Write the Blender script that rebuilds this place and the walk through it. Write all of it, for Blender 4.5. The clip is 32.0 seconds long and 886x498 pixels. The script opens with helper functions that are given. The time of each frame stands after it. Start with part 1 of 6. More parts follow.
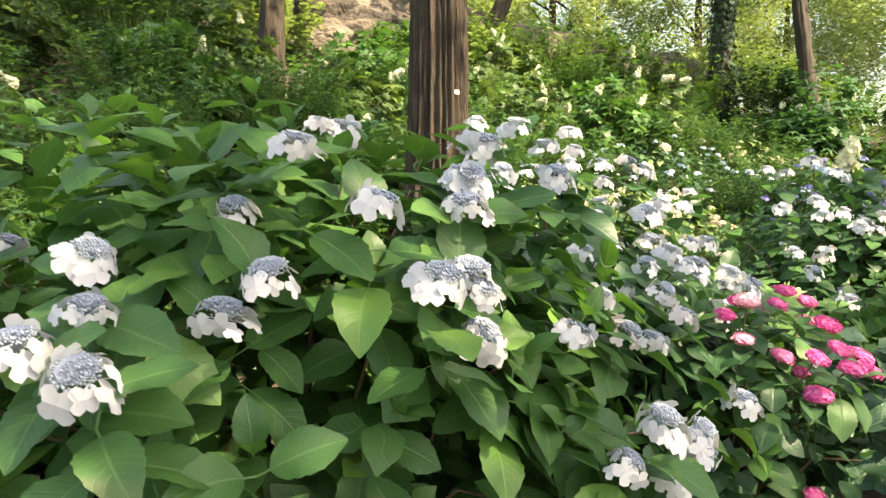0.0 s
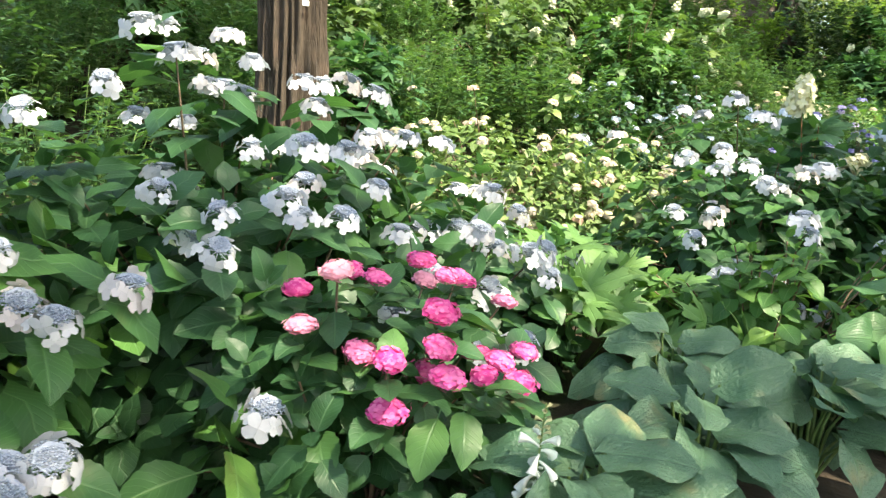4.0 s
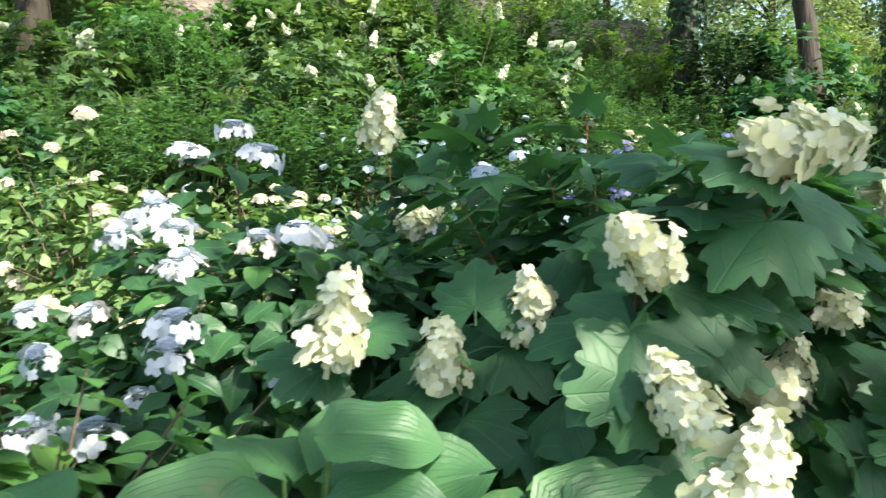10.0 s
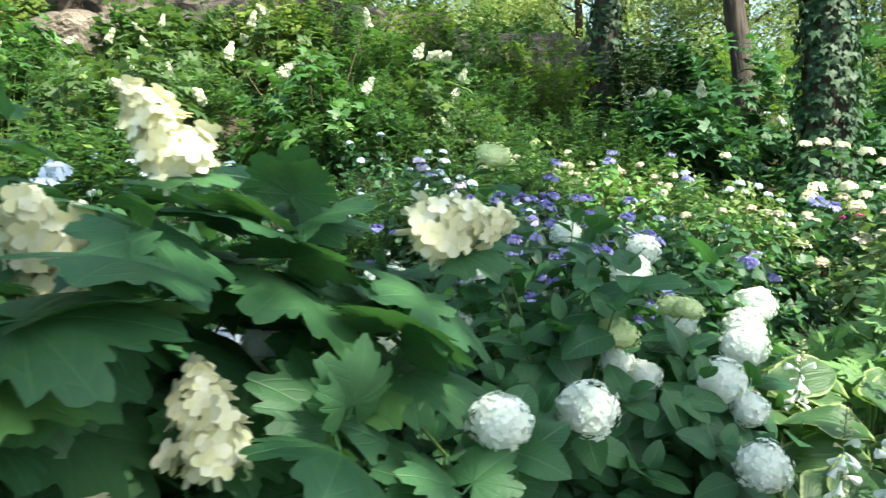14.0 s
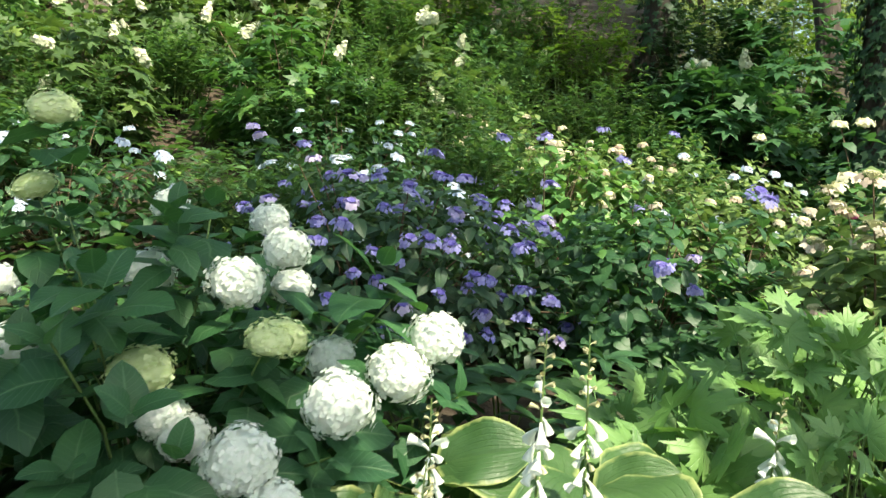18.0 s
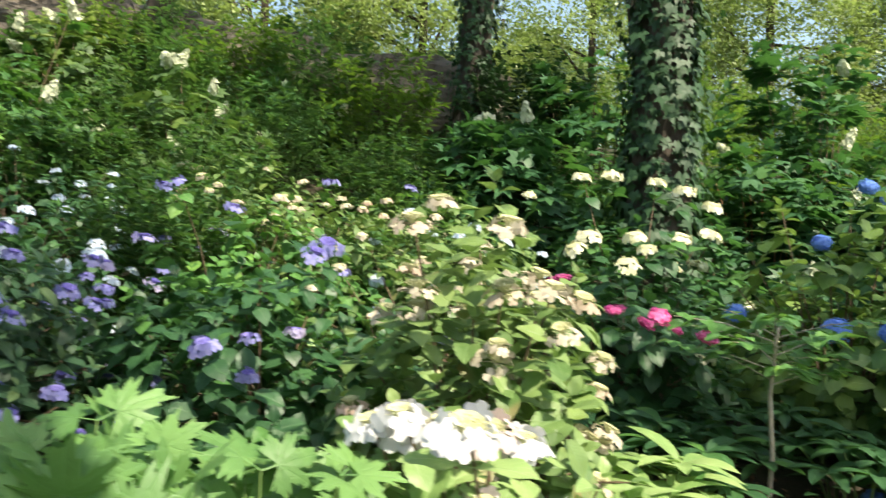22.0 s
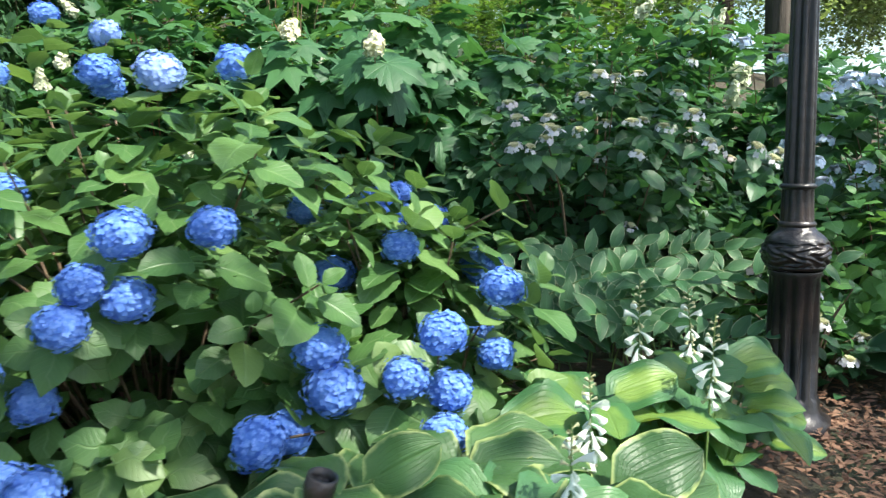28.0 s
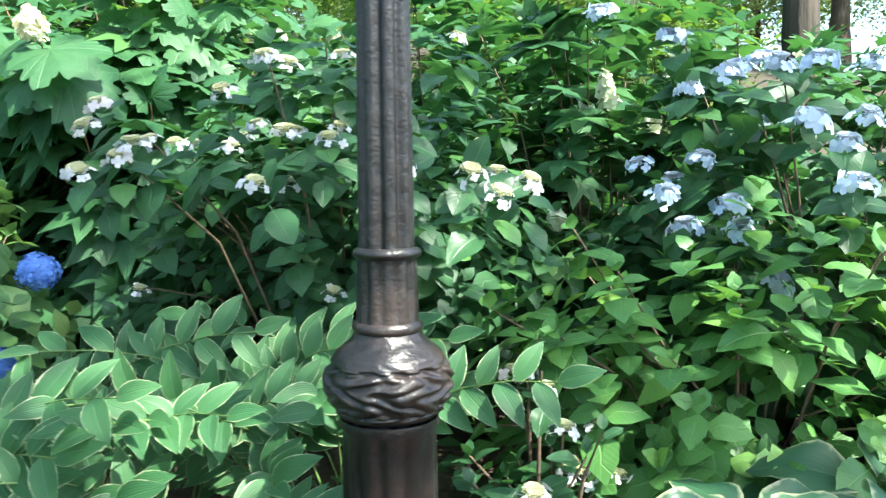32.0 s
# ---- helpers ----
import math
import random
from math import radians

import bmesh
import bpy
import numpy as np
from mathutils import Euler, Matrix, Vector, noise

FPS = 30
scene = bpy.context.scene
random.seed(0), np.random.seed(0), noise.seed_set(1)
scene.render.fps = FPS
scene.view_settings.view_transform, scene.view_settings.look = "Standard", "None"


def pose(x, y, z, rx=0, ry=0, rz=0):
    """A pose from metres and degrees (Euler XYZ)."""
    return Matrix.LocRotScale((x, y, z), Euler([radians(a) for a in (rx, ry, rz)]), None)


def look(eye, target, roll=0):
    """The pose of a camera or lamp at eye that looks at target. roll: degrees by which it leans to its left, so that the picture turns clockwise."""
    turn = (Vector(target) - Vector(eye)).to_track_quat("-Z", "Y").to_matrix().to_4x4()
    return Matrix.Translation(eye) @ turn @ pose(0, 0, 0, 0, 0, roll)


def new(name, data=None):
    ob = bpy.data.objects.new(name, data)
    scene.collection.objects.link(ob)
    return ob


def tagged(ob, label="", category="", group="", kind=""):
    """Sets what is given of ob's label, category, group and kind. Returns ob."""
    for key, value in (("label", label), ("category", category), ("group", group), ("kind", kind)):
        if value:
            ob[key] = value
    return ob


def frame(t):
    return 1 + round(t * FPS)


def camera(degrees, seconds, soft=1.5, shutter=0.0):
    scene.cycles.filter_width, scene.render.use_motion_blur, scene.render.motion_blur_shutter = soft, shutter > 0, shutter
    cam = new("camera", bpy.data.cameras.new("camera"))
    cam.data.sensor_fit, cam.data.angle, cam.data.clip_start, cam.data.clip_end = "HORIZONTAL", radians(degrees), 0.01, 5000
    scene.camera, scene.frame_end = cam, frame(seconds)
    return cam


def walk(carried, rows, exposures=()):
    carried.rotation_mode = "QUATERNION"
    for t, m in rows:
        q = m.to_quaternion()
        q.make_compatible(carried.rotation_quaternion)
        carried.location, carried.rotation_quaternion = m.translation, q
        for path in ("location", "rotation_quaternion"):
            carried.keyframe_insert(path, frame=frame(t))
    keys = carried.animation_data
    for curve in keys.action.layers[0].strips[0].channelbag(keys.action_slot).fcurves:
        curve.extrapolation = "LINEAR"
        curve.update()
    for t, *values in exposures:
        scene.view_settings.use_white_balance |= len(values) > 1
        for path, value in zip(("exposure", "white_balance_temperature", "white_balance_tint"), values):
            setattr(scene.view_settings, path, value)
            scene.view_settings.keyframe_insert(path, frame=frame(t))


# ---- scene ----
cam = camera(58.6, 32.0, soft=1.3, shutter=0.3)
PATH = [
    (0.000, 0.000, 0.000, 1.450, 85.600, -0.000, 0.000),
    (0.500, 0.112, 0.123, 1.412, 83.900, -0.721, -0.245),
    (1.000, 0.308, 0.280, 1.442, 83.100, -0.744, -0.545),
    (1.500, 0.560, 0.362, 1.408, 82.700, -0.805, -0.038),
    (2.000, 0.826, 0.434, 1.431, 81.901, -0.598, 1.350),
    (2.500, 1.022, 0.572, 1.406, 81.303, -0.637, 2.155),
    (3.000, 1.274, 0.742, 1.421, 81.103, -0.920, 2.378),
    (3.500, 1.554, 0.854, 1.412, 81.111, -1.657, 4.540),
    (5.500, 2.408, 1.514, 1.418, 82.545, -2.161, 15.103),
    (6.000, 2.604, 1.723, 1.402, 82.859, -1.418, 15.649),
    (6.500, 2.786, 1.991, 1.409, 83.446, -1.861, 15.081),
    (7.000, 3.024, 2.187, 1.408, 84.123, -2.541, 14.029),
    (7.500, 3.276, 2.370, 1.408, 84.321, -2.058, 13.793),
    (8.000, 3.458, 2.538, 1.409, 83.912, -1.305, 13.135),
    (8.500, 3.654, 2.736, 1.422, 83.986, -1.225, 11.525),
    (9.000, 3.920, 2.891, 1.424, 84.768, -2.006, 10.482),
    (9.500, 4.158, 3.018, 1.442, 85.167, -1.124, 10.214),
    (10.000, 4.382, 3.200, 1.428, 85.547, 0.044, 8.421),
    (10.500, 4.606, 3.398, 1.455, 86.127, 0.291, 6.397),
    (11.000, 4.886, 3.524, 1.446, 86.132, -0.369, 6.948),
    (11.500, 5.068, 3.665, 1.449, 85.544, 0.619, 8.076),
    (12.000, 5.194, 3.904, 1.459, 86.650, -0.140, 8.636),
    (12.500, 5.306, 4.073, 1.460, 87.372, 0.594, 10.385),
    (13.000, 5.530, 4.227, 1.462, 87.612, 1.388, 12.933),
    (13.500, 5.768, 4.383, 1.478, 87.394, 1.305, 11.836),
    (14.000, 5.992, 4.606, 1.461, 87.149, 0.558, 8.583),
    (14.500, 6.216, 4.789, 1.461, 86.432, 0.628, 6.872),
    (15.000, 6.496, 4.915, 1.451, 85.242, -0.393, 7.953),
    (15.500, 6.678, 5.041, 1.455, 84.257, -0.885, 9.394),
    (17.500, 7.448, 5.813, 1.452, 83.865, -1.396, 15.948),
    (18.000, 7.602, 6.040, 1.477, 85.616, -1.626, 18.269),
    (18.500, 7.854, 6.223, 1.491, 88.100, -1.595, 21.472),
    (19.000, 8.064, 6.395, 1.534, 90.543, -1.688, 22.980),
    (19.500, 8.204, 6.648, 1.528, 92.643, -2.579, 23.143),
    (20.000, 8.316, 6.843, 1.513, 92.562, -0.947, 23.529),
    (20.500, 8.526, 7.027, 1.527, 93.067, -1.532, 23.770),
    (21.000, 8.694, 7.223, 1.526, 93.431, -1.716, 22.582),
    (21.500, 8.890, 7.486, 1.478, 92.820, -2.110, 18.505),
    (22.000, 9.184, 7.694, 1.448, 90.913, -1.696, 13.265),
    (22.500, 9.548, 7.876, 1.434, 88.751, -2.304, 9.201),
    (23.000, 9.814, 8.071, 1.419, 87.016, -2.179, 5.583),
    (23.500, 10.094, 8.269, 1.432, 85.607, -1.327, 3.612),
    (24.000, 10.430, 8.467, 1.444, 84.906, -0.460, 3.145),
    (24.500, 10.654, 8.692, 1.455, 85.307, -0.545, 3.352),
    (26.500, 11.880, 9.430, 1.380, 86.000, 0.600, 0.000),
    (27.000, 12.196, 9.634, 1.364, 85.100, 0.000, -1.700),
    (27.500, 12.516, 9.846, 1.372, 83.800, 0.400, -1.400),
    (28.000, 12.816, 10.122, 1.376, 83.200, 0.800, -1.200),
    (28.500, 13.140, 10.326, 1.372, 83.200, 0.600, -0.500),
    (29.000, 13.476, 10.498, 1.392, 83.200, -0.100, 3.500),
    (29.500, 13.752, 10.734, 1.376, 83.800, -0.400, 5.400),
    (30.000, 14.024, 10.962, 1.396, 83.900, -0.400, 5.400),
    (30.500, 14.308, 11.154, 1.400, 84.100, -0.500, 7.500),
    (31.000, 14.532, 11.410, 1.384, 84.300, 0.200, 8.300),
    (31.500, 14.708, 11.718, 1.404, 84.300, 0.400, 8.000),
    (32.000, 14.932, 11.934, 1.404, 84.200, 0.500, 8.400),
]
walk(cam, [(r[0], pose(*r[1:])) for r in PATH], [
    (0.0, 2.08, 8700.0, 13.0), (3.5, 2.06, 7700.0, 10.0), (6.0, 1.77, 6500.0, 4.0), (8.0, 1.83, 6450.0, 5.0), (10.0, 1.75, 6500.0, 4.0), (11.0, 1.77, 6500.0, 3.0), (13.0, 1.89, 6500.0, 3.0), (15.0, 1.82, 6500.0, 4.0),
    (18.5, 1.48, 7200.0, 6.0), (21.0, 1.4, 7200.0, 9.0), (24.0, 1.3, 6700.0, 3.0), (27.0, 1.42, 6300.0, 8.0), (28.5, 1.62, 6200.0, 7.0), (30.0, 1.9, 6150.0, 5.0), (32.0, 2.42, 6100.0, 2.0)])
# ---- light ----
SUN_AZ, SUN_EL = 122.0, 54.0          # degrees clockwise from +y, degrees above the horizon
world = bpy.data.worlds.new("sky")
scene.world = world
world.use_nodes = True
wn = world.node_tree.nodes
sky = wn.new("ShaderNodeTexSky")
sky.sky_type, sky.sun_disc = "NISHITA", False
sky.sun_elevation, sky.sun_rotation = radians(SUN_EL), radians(SUN_AZ)
sky.air_density, sky.dust_density = 1.1, 2.2
world.node_tree.links.new(sky.outputs[0], wn["Background"].inputs[0])
wn["Background"].inputs[1].default_value = 0.125
sun_way = Vector((math.sin(radians(SUN_AZ)) * math.cos(radians(SUN_EL)), math.cos(radians(SUN_AZ)) * math.cos(radians(SUN_EL)), math.sin(radians(SUN_EL))))
sun_data = bpy.data.lights.new("sun", "SUN")
sun_data.energy, sun_data.angle, sun_data.color = 3.8, radians(0.6), (1.0, 0.93, 0.8)
sun = new("sun", sun_data)
sun.matrix_world = look(sun_way * 60, (0, 0, 0))

# ---- materials ----
def nodes_of(name):
    m = bpy.data.materials.new(name)
    m.use_nodes = True
    nt = m.node_tree
    return m, nt, nt.nodes["Principled BSDF"], nt.nodes["Material Output"]


def calc(nt, op, a, b=None, c=None, clamp=False):
    n = nt.nodes.new("ShaderNodeMath")
    n.operation, n.use_clamp = op, clamp
    for i, v in enumerate((a, b, c)):
        if v is None:
            continue
        if isinstance(v, (int, float)):
            n.inputs[i].default_value = v
        else:
            nt.links.new(v, n.inputs[i])
    return n.outputs[0]


def mixed(nt, fac, a, b):
    n = nt.nodes.new("ShaderNodeMix")
    n.data_type = "RGBA"
    for i, v in ((0, fac), (6, a), (7, b)):
        if isinstance(v, (int, float)):
            n.inputs[i].default_value = v
        elif isinstance(v, tuple):
            n.inputs[i].default_value = (*v, 1)
        else:
            nt.links.new(v, n.inputs[i])
    return n.outputs[2]


def noisy(nt, scale, detail=3.0, coord="Object", squash=None):
    tc = nt.nodes.new("ShaderNodeTexCoord")
    n = nt.nodes.new("ShaderNodeTexNoise")
    n.inputs["Scale"].default_value, n.inputs["Detail"].default_value = scale, detail
    src = nt.nodes.new("ShaderNodeNewGeometry").outputs["Position"] if coord == "World" else tc.outputs[coord]
    if squash:
        mp = nt.nodes.new("ShaderNodeMapping")
        mp.inputs["Scale"].default_value = squash
        nt.links.new(src, mp.inputs[0])
        src = mp.outputs[0]
    nt.links.new(src, n.inputs["Vector"])
    return n.outputs["Fac"]


def own_random(nt):
    a = nt.nodes.new("ShaderNodeObjectInfo").outputs["Random"]
    b = nt.nodes.new("ShaderNodeNewGeometry").outputs["Random Per Island"]
    return calc(nt, "FRACT", calc(nt, "ADD", a, b))


def bumped(nt, bsdf, height, strength=0.4, distance=0.01):
    b = nt.nodes.new("ShaderNodeBump")
    b.inputs["Strength"].default_value, b.inputs["Distance"].default_value = strength, distance
    nt.links.new(height, b.inputs["Height"])
    nt.links.new(b.outputs[0], bsdf.inputs["Normal"])
    return b.outputs[0]


def leaf_mat(name, dark, light, vein, back, veins=9.0, lean=2.4, margin=None, edge=0.8, pucker=0.0, rough=0.42, through_light=0.3, blotch=0.0, young=None, rib=0.09, soft=1.0):
    """A leaf: colour from leaf to leaf, midrib and side veins along its own length, light through the blade."""
    m, nt, bsdf, out = nodes_of(name)
    uv = nt.nodes.new("ShaderNodeUVMap").outputs[0]
    sp = nt.nodes.new("ShaderNodeSeparateXYZ")
    nt.links.new(uv, sp.inputs[0])
    a = calc(nt, "MULTIPLY", calc(nt, "ABSOLUTE", calc(nt, "SUBTRACT", sp.outputs[0], 0.5)), 2.0)
    mid = calc(nt, "SUBTRACT", 1.0, calc(nt, "DIVIDE", a, rib), clamp=True)
    ph = calc(nt, "FRACT", calc(nt, "SUBTRACT", calc(nt, "MULTIPLY", sp.outputs[1], veins), calc(nt, "MULTIPLY", a, lean)))
    tri = calc(nt, "MULTIPLY", calc(nt, "ABSOLUTE", calc(nt, "SUBTRACT", ph, 0.5)), 2.0)
    side = calc(nt, "MULTIPLY", calc(nt, "SUBTRACT", tri, 0.72, clamp=True), 2.2)
    mask = calc(nt, "MAXIMUM", mid, calc(nt, "MULTIPLY", side, 0.55))
    if soft < 1:
        side, mask = calc(nt, "MULTIPLY", side, soft), calc(nt, "MULTIPLY", mask, soft)
    rnd = own_random(nt)
    patch = noisy(nt, 14.0, 3.0, "World")
    tone = calc(nt, "ADD", calc(nt, "MULTIPLY", rnd, 0.75), calc(nt, "MULTIPLY", calc(nt, "SUBTRACT", patch, 0.5), 0.9), clamp=True)
    col = mixed(nt, tone, dark, light)
    if young:
        fresh = calc(nt, "MULTIPLY", calc(nt, "SUBTRACT", rnd, 0.86, clamp=True), 6.0, clamp=True)
        col = mixed(nt, fresh, col, young)
    if blotch:
        spot = calc(nt, "MULTIPLY", calc(nt, "SUBTRACT", noisy(nt, 5.0, 4.0, "World"), 0.62, clamp=True), 9.0 * blotch, clamp=True)
        col = mixed(nt, spot, col, (0.3, 0.22, 0.1))
    col = mixed(nt, calc(nt, "MULTIPLY", mask, 0.55), col, vein)
    if margin:
        wob = calc(nt, "ADD", a, calc(nt, "MULTIPLY", calc(nt, "SUBTRACT", noisy(nt, 30.0, 2.0, "World"), 0.5), 0.3))
        rim = calc(nt, "MULTIPLY", calc(nt, "SUBTRACT", wob, edge, clamp=True), 8.0 if edge > 0.6 else 3.5, clamp=True)
        col = mixed(nt, rim, col, margin)
    nt.links.new(col, bsdf.inputs["Base Color"])
    bsdf.inputs["Roughness"].default_value = rough
    bsdf.inputs["Specular IOR Level"].default_value = 0.45
    if not veins:
        mask = calc(nt, "MAXIMUM", mid, side)
    relief = calc(nt, "SUBTRACT", calc(nt, "MULTIPLY", patch, 0.4), mask)
    if pucker:
        relief = calc(nt, "ADD", relief, calc(nt, "MULTIPLY", noisy(nt, 75.0, 2.0, "World"), pucker))
    nrm = bumped(nt, bsdf, relief, 0.6 if pucker else 0.45, 0.006 if pucker else 0.004)
    tr = nt.nodes.new("ShaderNodeBsdfTranslucent")
    nt.links.new(mixed(nt, 0.65, col, back), tr.inputs[0])
    nt.links.new(nrm, tr.inputs["Normal"])
    mx = nt.nodes.new("ShaderNodeMixShader")
    mx.inputs[0].default_value = through_light
    nt.links.new(bsdf.outputs[0], mx.inputs[1])
    nt.links.new(tr.outputs[0], mx.inputs[2])
    nt.links.new(mx.outputs[0], out.inputs[0])
    return m


def petal_mat(name, c1, c2, rough=0.6, through_light=0.25, fade=None):
    m, nt, bsdf, out = nodes_of(name)
    rnd = own_random(nt)
    n = noisy(nt, 60.0, 2.0, "World")
    col = mixed(nt, calc(nt, "ADD", calc(nt, "MULTIPLY", rnd, 0.7), calc(nt, "MULTIPLY", calc(nt, "SUBTRACT", n, 0.5), 0.8), clamp=True), c1, c2)
    if fade:
        old = nt.nodes.new("ShaderNodeObjectInfo").outputs["Random"]
        col = mixed(nt, calc(nt, "MULTIPLY", calc(nt, "SUBTRACT", old, 0.72, clamp=True), 3.0, clamp=True), col, fade)
    nt.links.new(col, bsdf.inputs["Base Color"])
    bsdf.inputs["Roughness"].default_value = rough
    bsdf.inputs["Specular IOR Level"].default_value = 0.25
    tr = nt.nodes.new("ShaderNodeBsdfTranslucent")
    nt.links.new(col, tr.inputs[0])
    mx = nt.nodes.new("ShaderNodeMixShader")
    mx.inputs[0].default_value = through_light
    nt.links.new(bsdf.outputs[0], mx.inputs[1])
    nt.links.new(tr.outputs[0], mx.inputs[2])
    nt.links.new(mx.outputs[0], out.inputs[0])
    return m


def plain_mat(name, c1, c2, scale=8.0, rough=0.8, bump=0.5, distance=0.01, squash=None, third=None):
    m, nt, bsdf, _ = nodes_of(name)
    n = noisy(nt, scale, 6.0, "World", squash)
    fine = noisy(nt, scale * 6, 4.0, "World", squash)
    f = calc(nt, "MULTIPLY_ADD", calc(nt, "SUBTRACT", n, 0.5), 2.4, 0.5, clamp=True)
    col = mixed(nt, f, c1, c2)
    if third:
        big = noisy(nt, scale * 0.22, 3.0, "World")
        col = mixed(nt, calc(nt, "MULTIPLY", calc(nt, "SUBTRACT", big, 0.5, clamp=True), 5.0, clamp=True), col, third)
    nt.links.new(col, bsdf.inputs["Base Color"])
    bsdf.inputs["Roughness"].default_value = rough
    bumped(nt, bsdf, calc(nt, "ADD", n, calc(nt, "MULTIPLY", fine, 0.4)), bump, distance)
    return m


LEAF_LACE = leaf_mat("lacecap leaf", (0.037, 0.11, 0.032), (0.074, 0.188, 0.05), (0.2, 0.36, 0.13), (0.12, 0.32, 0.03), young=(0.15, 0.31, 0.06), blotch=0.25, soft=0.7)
# Darker, cooler lacecap leaf with shade put into its colour; hellebores share it.
LEAF_LACE_SHADE = leaf_mat("lacecap leaf darkened for shade", (0.026, 0.08, 0.033), (0.055, 0.145, 0.055), (0.14, 0.28, 0.12), (0.1, 0.28, 0.04), young=(0.1, 0.24, 0.05), soft=0.7)
LEAF_PURPLE = leaf_mat("dark serrate leaf", (0.027, 0.072, 0.037), (0.062, 0.138, 0.064), (0.12, 0.2, 0.08), (0.1, 0.2, 0.04), young=(0.09, 0.13, 0.05))
# Dry leaf tone, paled further to put strong sunlight into the colour.
LEAF_BEIGE_LIT = leaf_mat("dry lacecap leaf lightened for sun", (0.09, 0.17, 0.05), (0.28, 0.39, 0.14), (0.2, 0.3, 0.12), (0.18, 0.32, 0.05), young=(0.2, 0.28, 0.07), blotch=0.6)
LEAF_BLUE = leaf_mat("mophead leaf", (0.05, 0.125, 0.035), (0.13, 0.25, 0.075), (0.2, 0.32, 0.13), (0.18, 0.32, 0.06), young=(0.2, 0.3, 0.09))
# Young yellow-green leaf, with sunlight on the shrub put into its colour.
LEAF_YOUNG_LIT = leaf_mat("young mophead leaf lightened for sun", (0.09, 0.17, 0.045), (0.2, 0.32, 0.085), (0.26, 0.38, 0.14), (0.24, 0.4, 0.06), young=(0.26, 0.38, 0.1))
LEAF_FRESH = leaf_mat("fresh green leaf", (0.06, 0.165, 0.045), (0.12, 0.28, 0.068), (0.24, 0.4, 0.14), (0.2, 0.42, 0.05), young=(0.2, 0.36, 0.07))
LEAF_OAK = leaf_mat("oakleaf leaf", (0.03, 0.1, 0.04), (0.065, 0.17, 0.06), (0.08, 0.2, 0.08), (0.1, 0.28, 0.04), veins=5.0, lean=-1.6, rough=0.5, young=(0.09, 0.2, 0.05), rib=0.045)
LEAF_OAK_SLOPE = leaf_mat("slope oakleaf leaf", (0.045, 0.095, 0.03), (0.105, 0.185, 0.055), (0.12, 0.22, 0.08), (0.16, 0.3, 0.04), veins=5.0, lean=-1.6, rough=0.5, young=(0.16, 0.24, 0.05), rib=0.045)
LEAF_SMOOTH = leaf_mat("smooth hydrangea leaf", (0.022, 0.085, 0.035), (0.05, 0.15, 0.05), (0.14, 0.28, 0.12), (0.1, 0.3, 0.04), rough=0.5)
LEAF_HOSTA = leaf_mat("blue green hosta leaf", (0.055, 0.13, 0.075), (0.11, 0.205, 0.115), (0.11, 0.22, 0.11), (0.1, 0.26, 0.06), veins=0.0, lean=6.0, rough=0.48, through_light=0.2, blotch=0.5, pucker=2.2, soft=0.45)
LEAF_HOSTA_Y = leaf_mat("yellow edged hosta leaf", (0.036, 0.095, 0.032), (0.078, 0.16, 0.05), (0.07, 0.14, 0.045), (0.2, 0.4, 0.05), veins=0.0, lean=6.0, margin=(0.32, 0.39, 0.14), edge=0.86, rough=0.45, pucker=0.6, soft=0.45)
LEAF_HOSTA_G = leaf_mat("gold centred hosta leaf", (0.1, 0.2, 0.045), (0.2, 0.31, 0.055), (0.2, 0.32, 0.07), (0.35, 0.48, 0.05), veins=0.0, lean=6.0, margin=(0.05, 0.15, 0.05), edge=0.42, rough=0.45, pucker=0.5, soft=0.45)
LEAF_HOSTA_W = leaf_mat("cream edged hosta leaf", (0.025, 0.08, 0.04), (0.05, 0.13, 0.06), (0.09, 0.19, 0.1), (0.1, 0.25, 0.06), veins=0.0, lean=6.0, margin=(0.4, 0.42, 0.24), edge=0.88, rough=0.42, soft=0.45)
LEAF_SEAL = leaf_mat("white edged leaflet", (0.035, 0.115, 0.042), (0.07, 0.18, 0.065), (0.09, 0.2, 0.09), (0.16, 0.36, 0.1), veins=0.0, lean=5.0, margin=(0.55, 0.6, 0.36), edge=0.9, rough=0.5)
LEAF_CUT = leaf_mat("cut leaf", (0.09, 0.2, 0.06), (0.2, 0.36, 0.11), (0.17, 0.34, 0.12), (0.2, 0.45, 0.05), veins=4.0, lean=-1.0, rough=0.5, rib=0.05)
# Hard sun on the edge plants is put into this leaf colour.
LEAF_HELLE_LIT = leaf_mat("long leaf lightened for sun", (0.17, 0.29, 0.09), (0.36, 0.48, 0.19), (0.4, 0.5, 0.26), (0.2, 0.4, 0.06), veins=6.0, rough=0.42)
LEAF_WILD = leaf_mat("wild shrub leaf", (0.032, 0.09, 0.034), (0.075, 0.175, 0.058), (0.16, 0.31, 0.085), (0.18, 0.4, 0.06), veins=0.0, young=(0.21, 0.32, 0.06), through_light=0.28)
LEAF_TREE = leaf_mat("tree leaf", (0.035, 0.095, 0.02), (0.09, 0.19, 0.03), (0.1, 0.2, 0.05), (0.26, 0.46, 0.04), veins=0.0, through_light=0.4)
# Far leaves: bright sun and haze are put into this pale colour.
LEAF_FAR_LIT = leaf_mat("far leaf paled for sun and haze", (0.17, 0.23, 0.1), (0.4, 0.45, 0.22), (0.2, 0.3, 0.08), (0.34, 0.5, 0.08), veins=0.0, through_light=0.4)
LEAF_IVY = leaf_mat("ivy leaf", (0.014, 0.05, 0.018), (0.035, 0.09, 0.03), (0.08, 0.16, 0.07), (0.06, 0.16, 0.03), veins=3.0, rough=0.55, through_light=0.15)
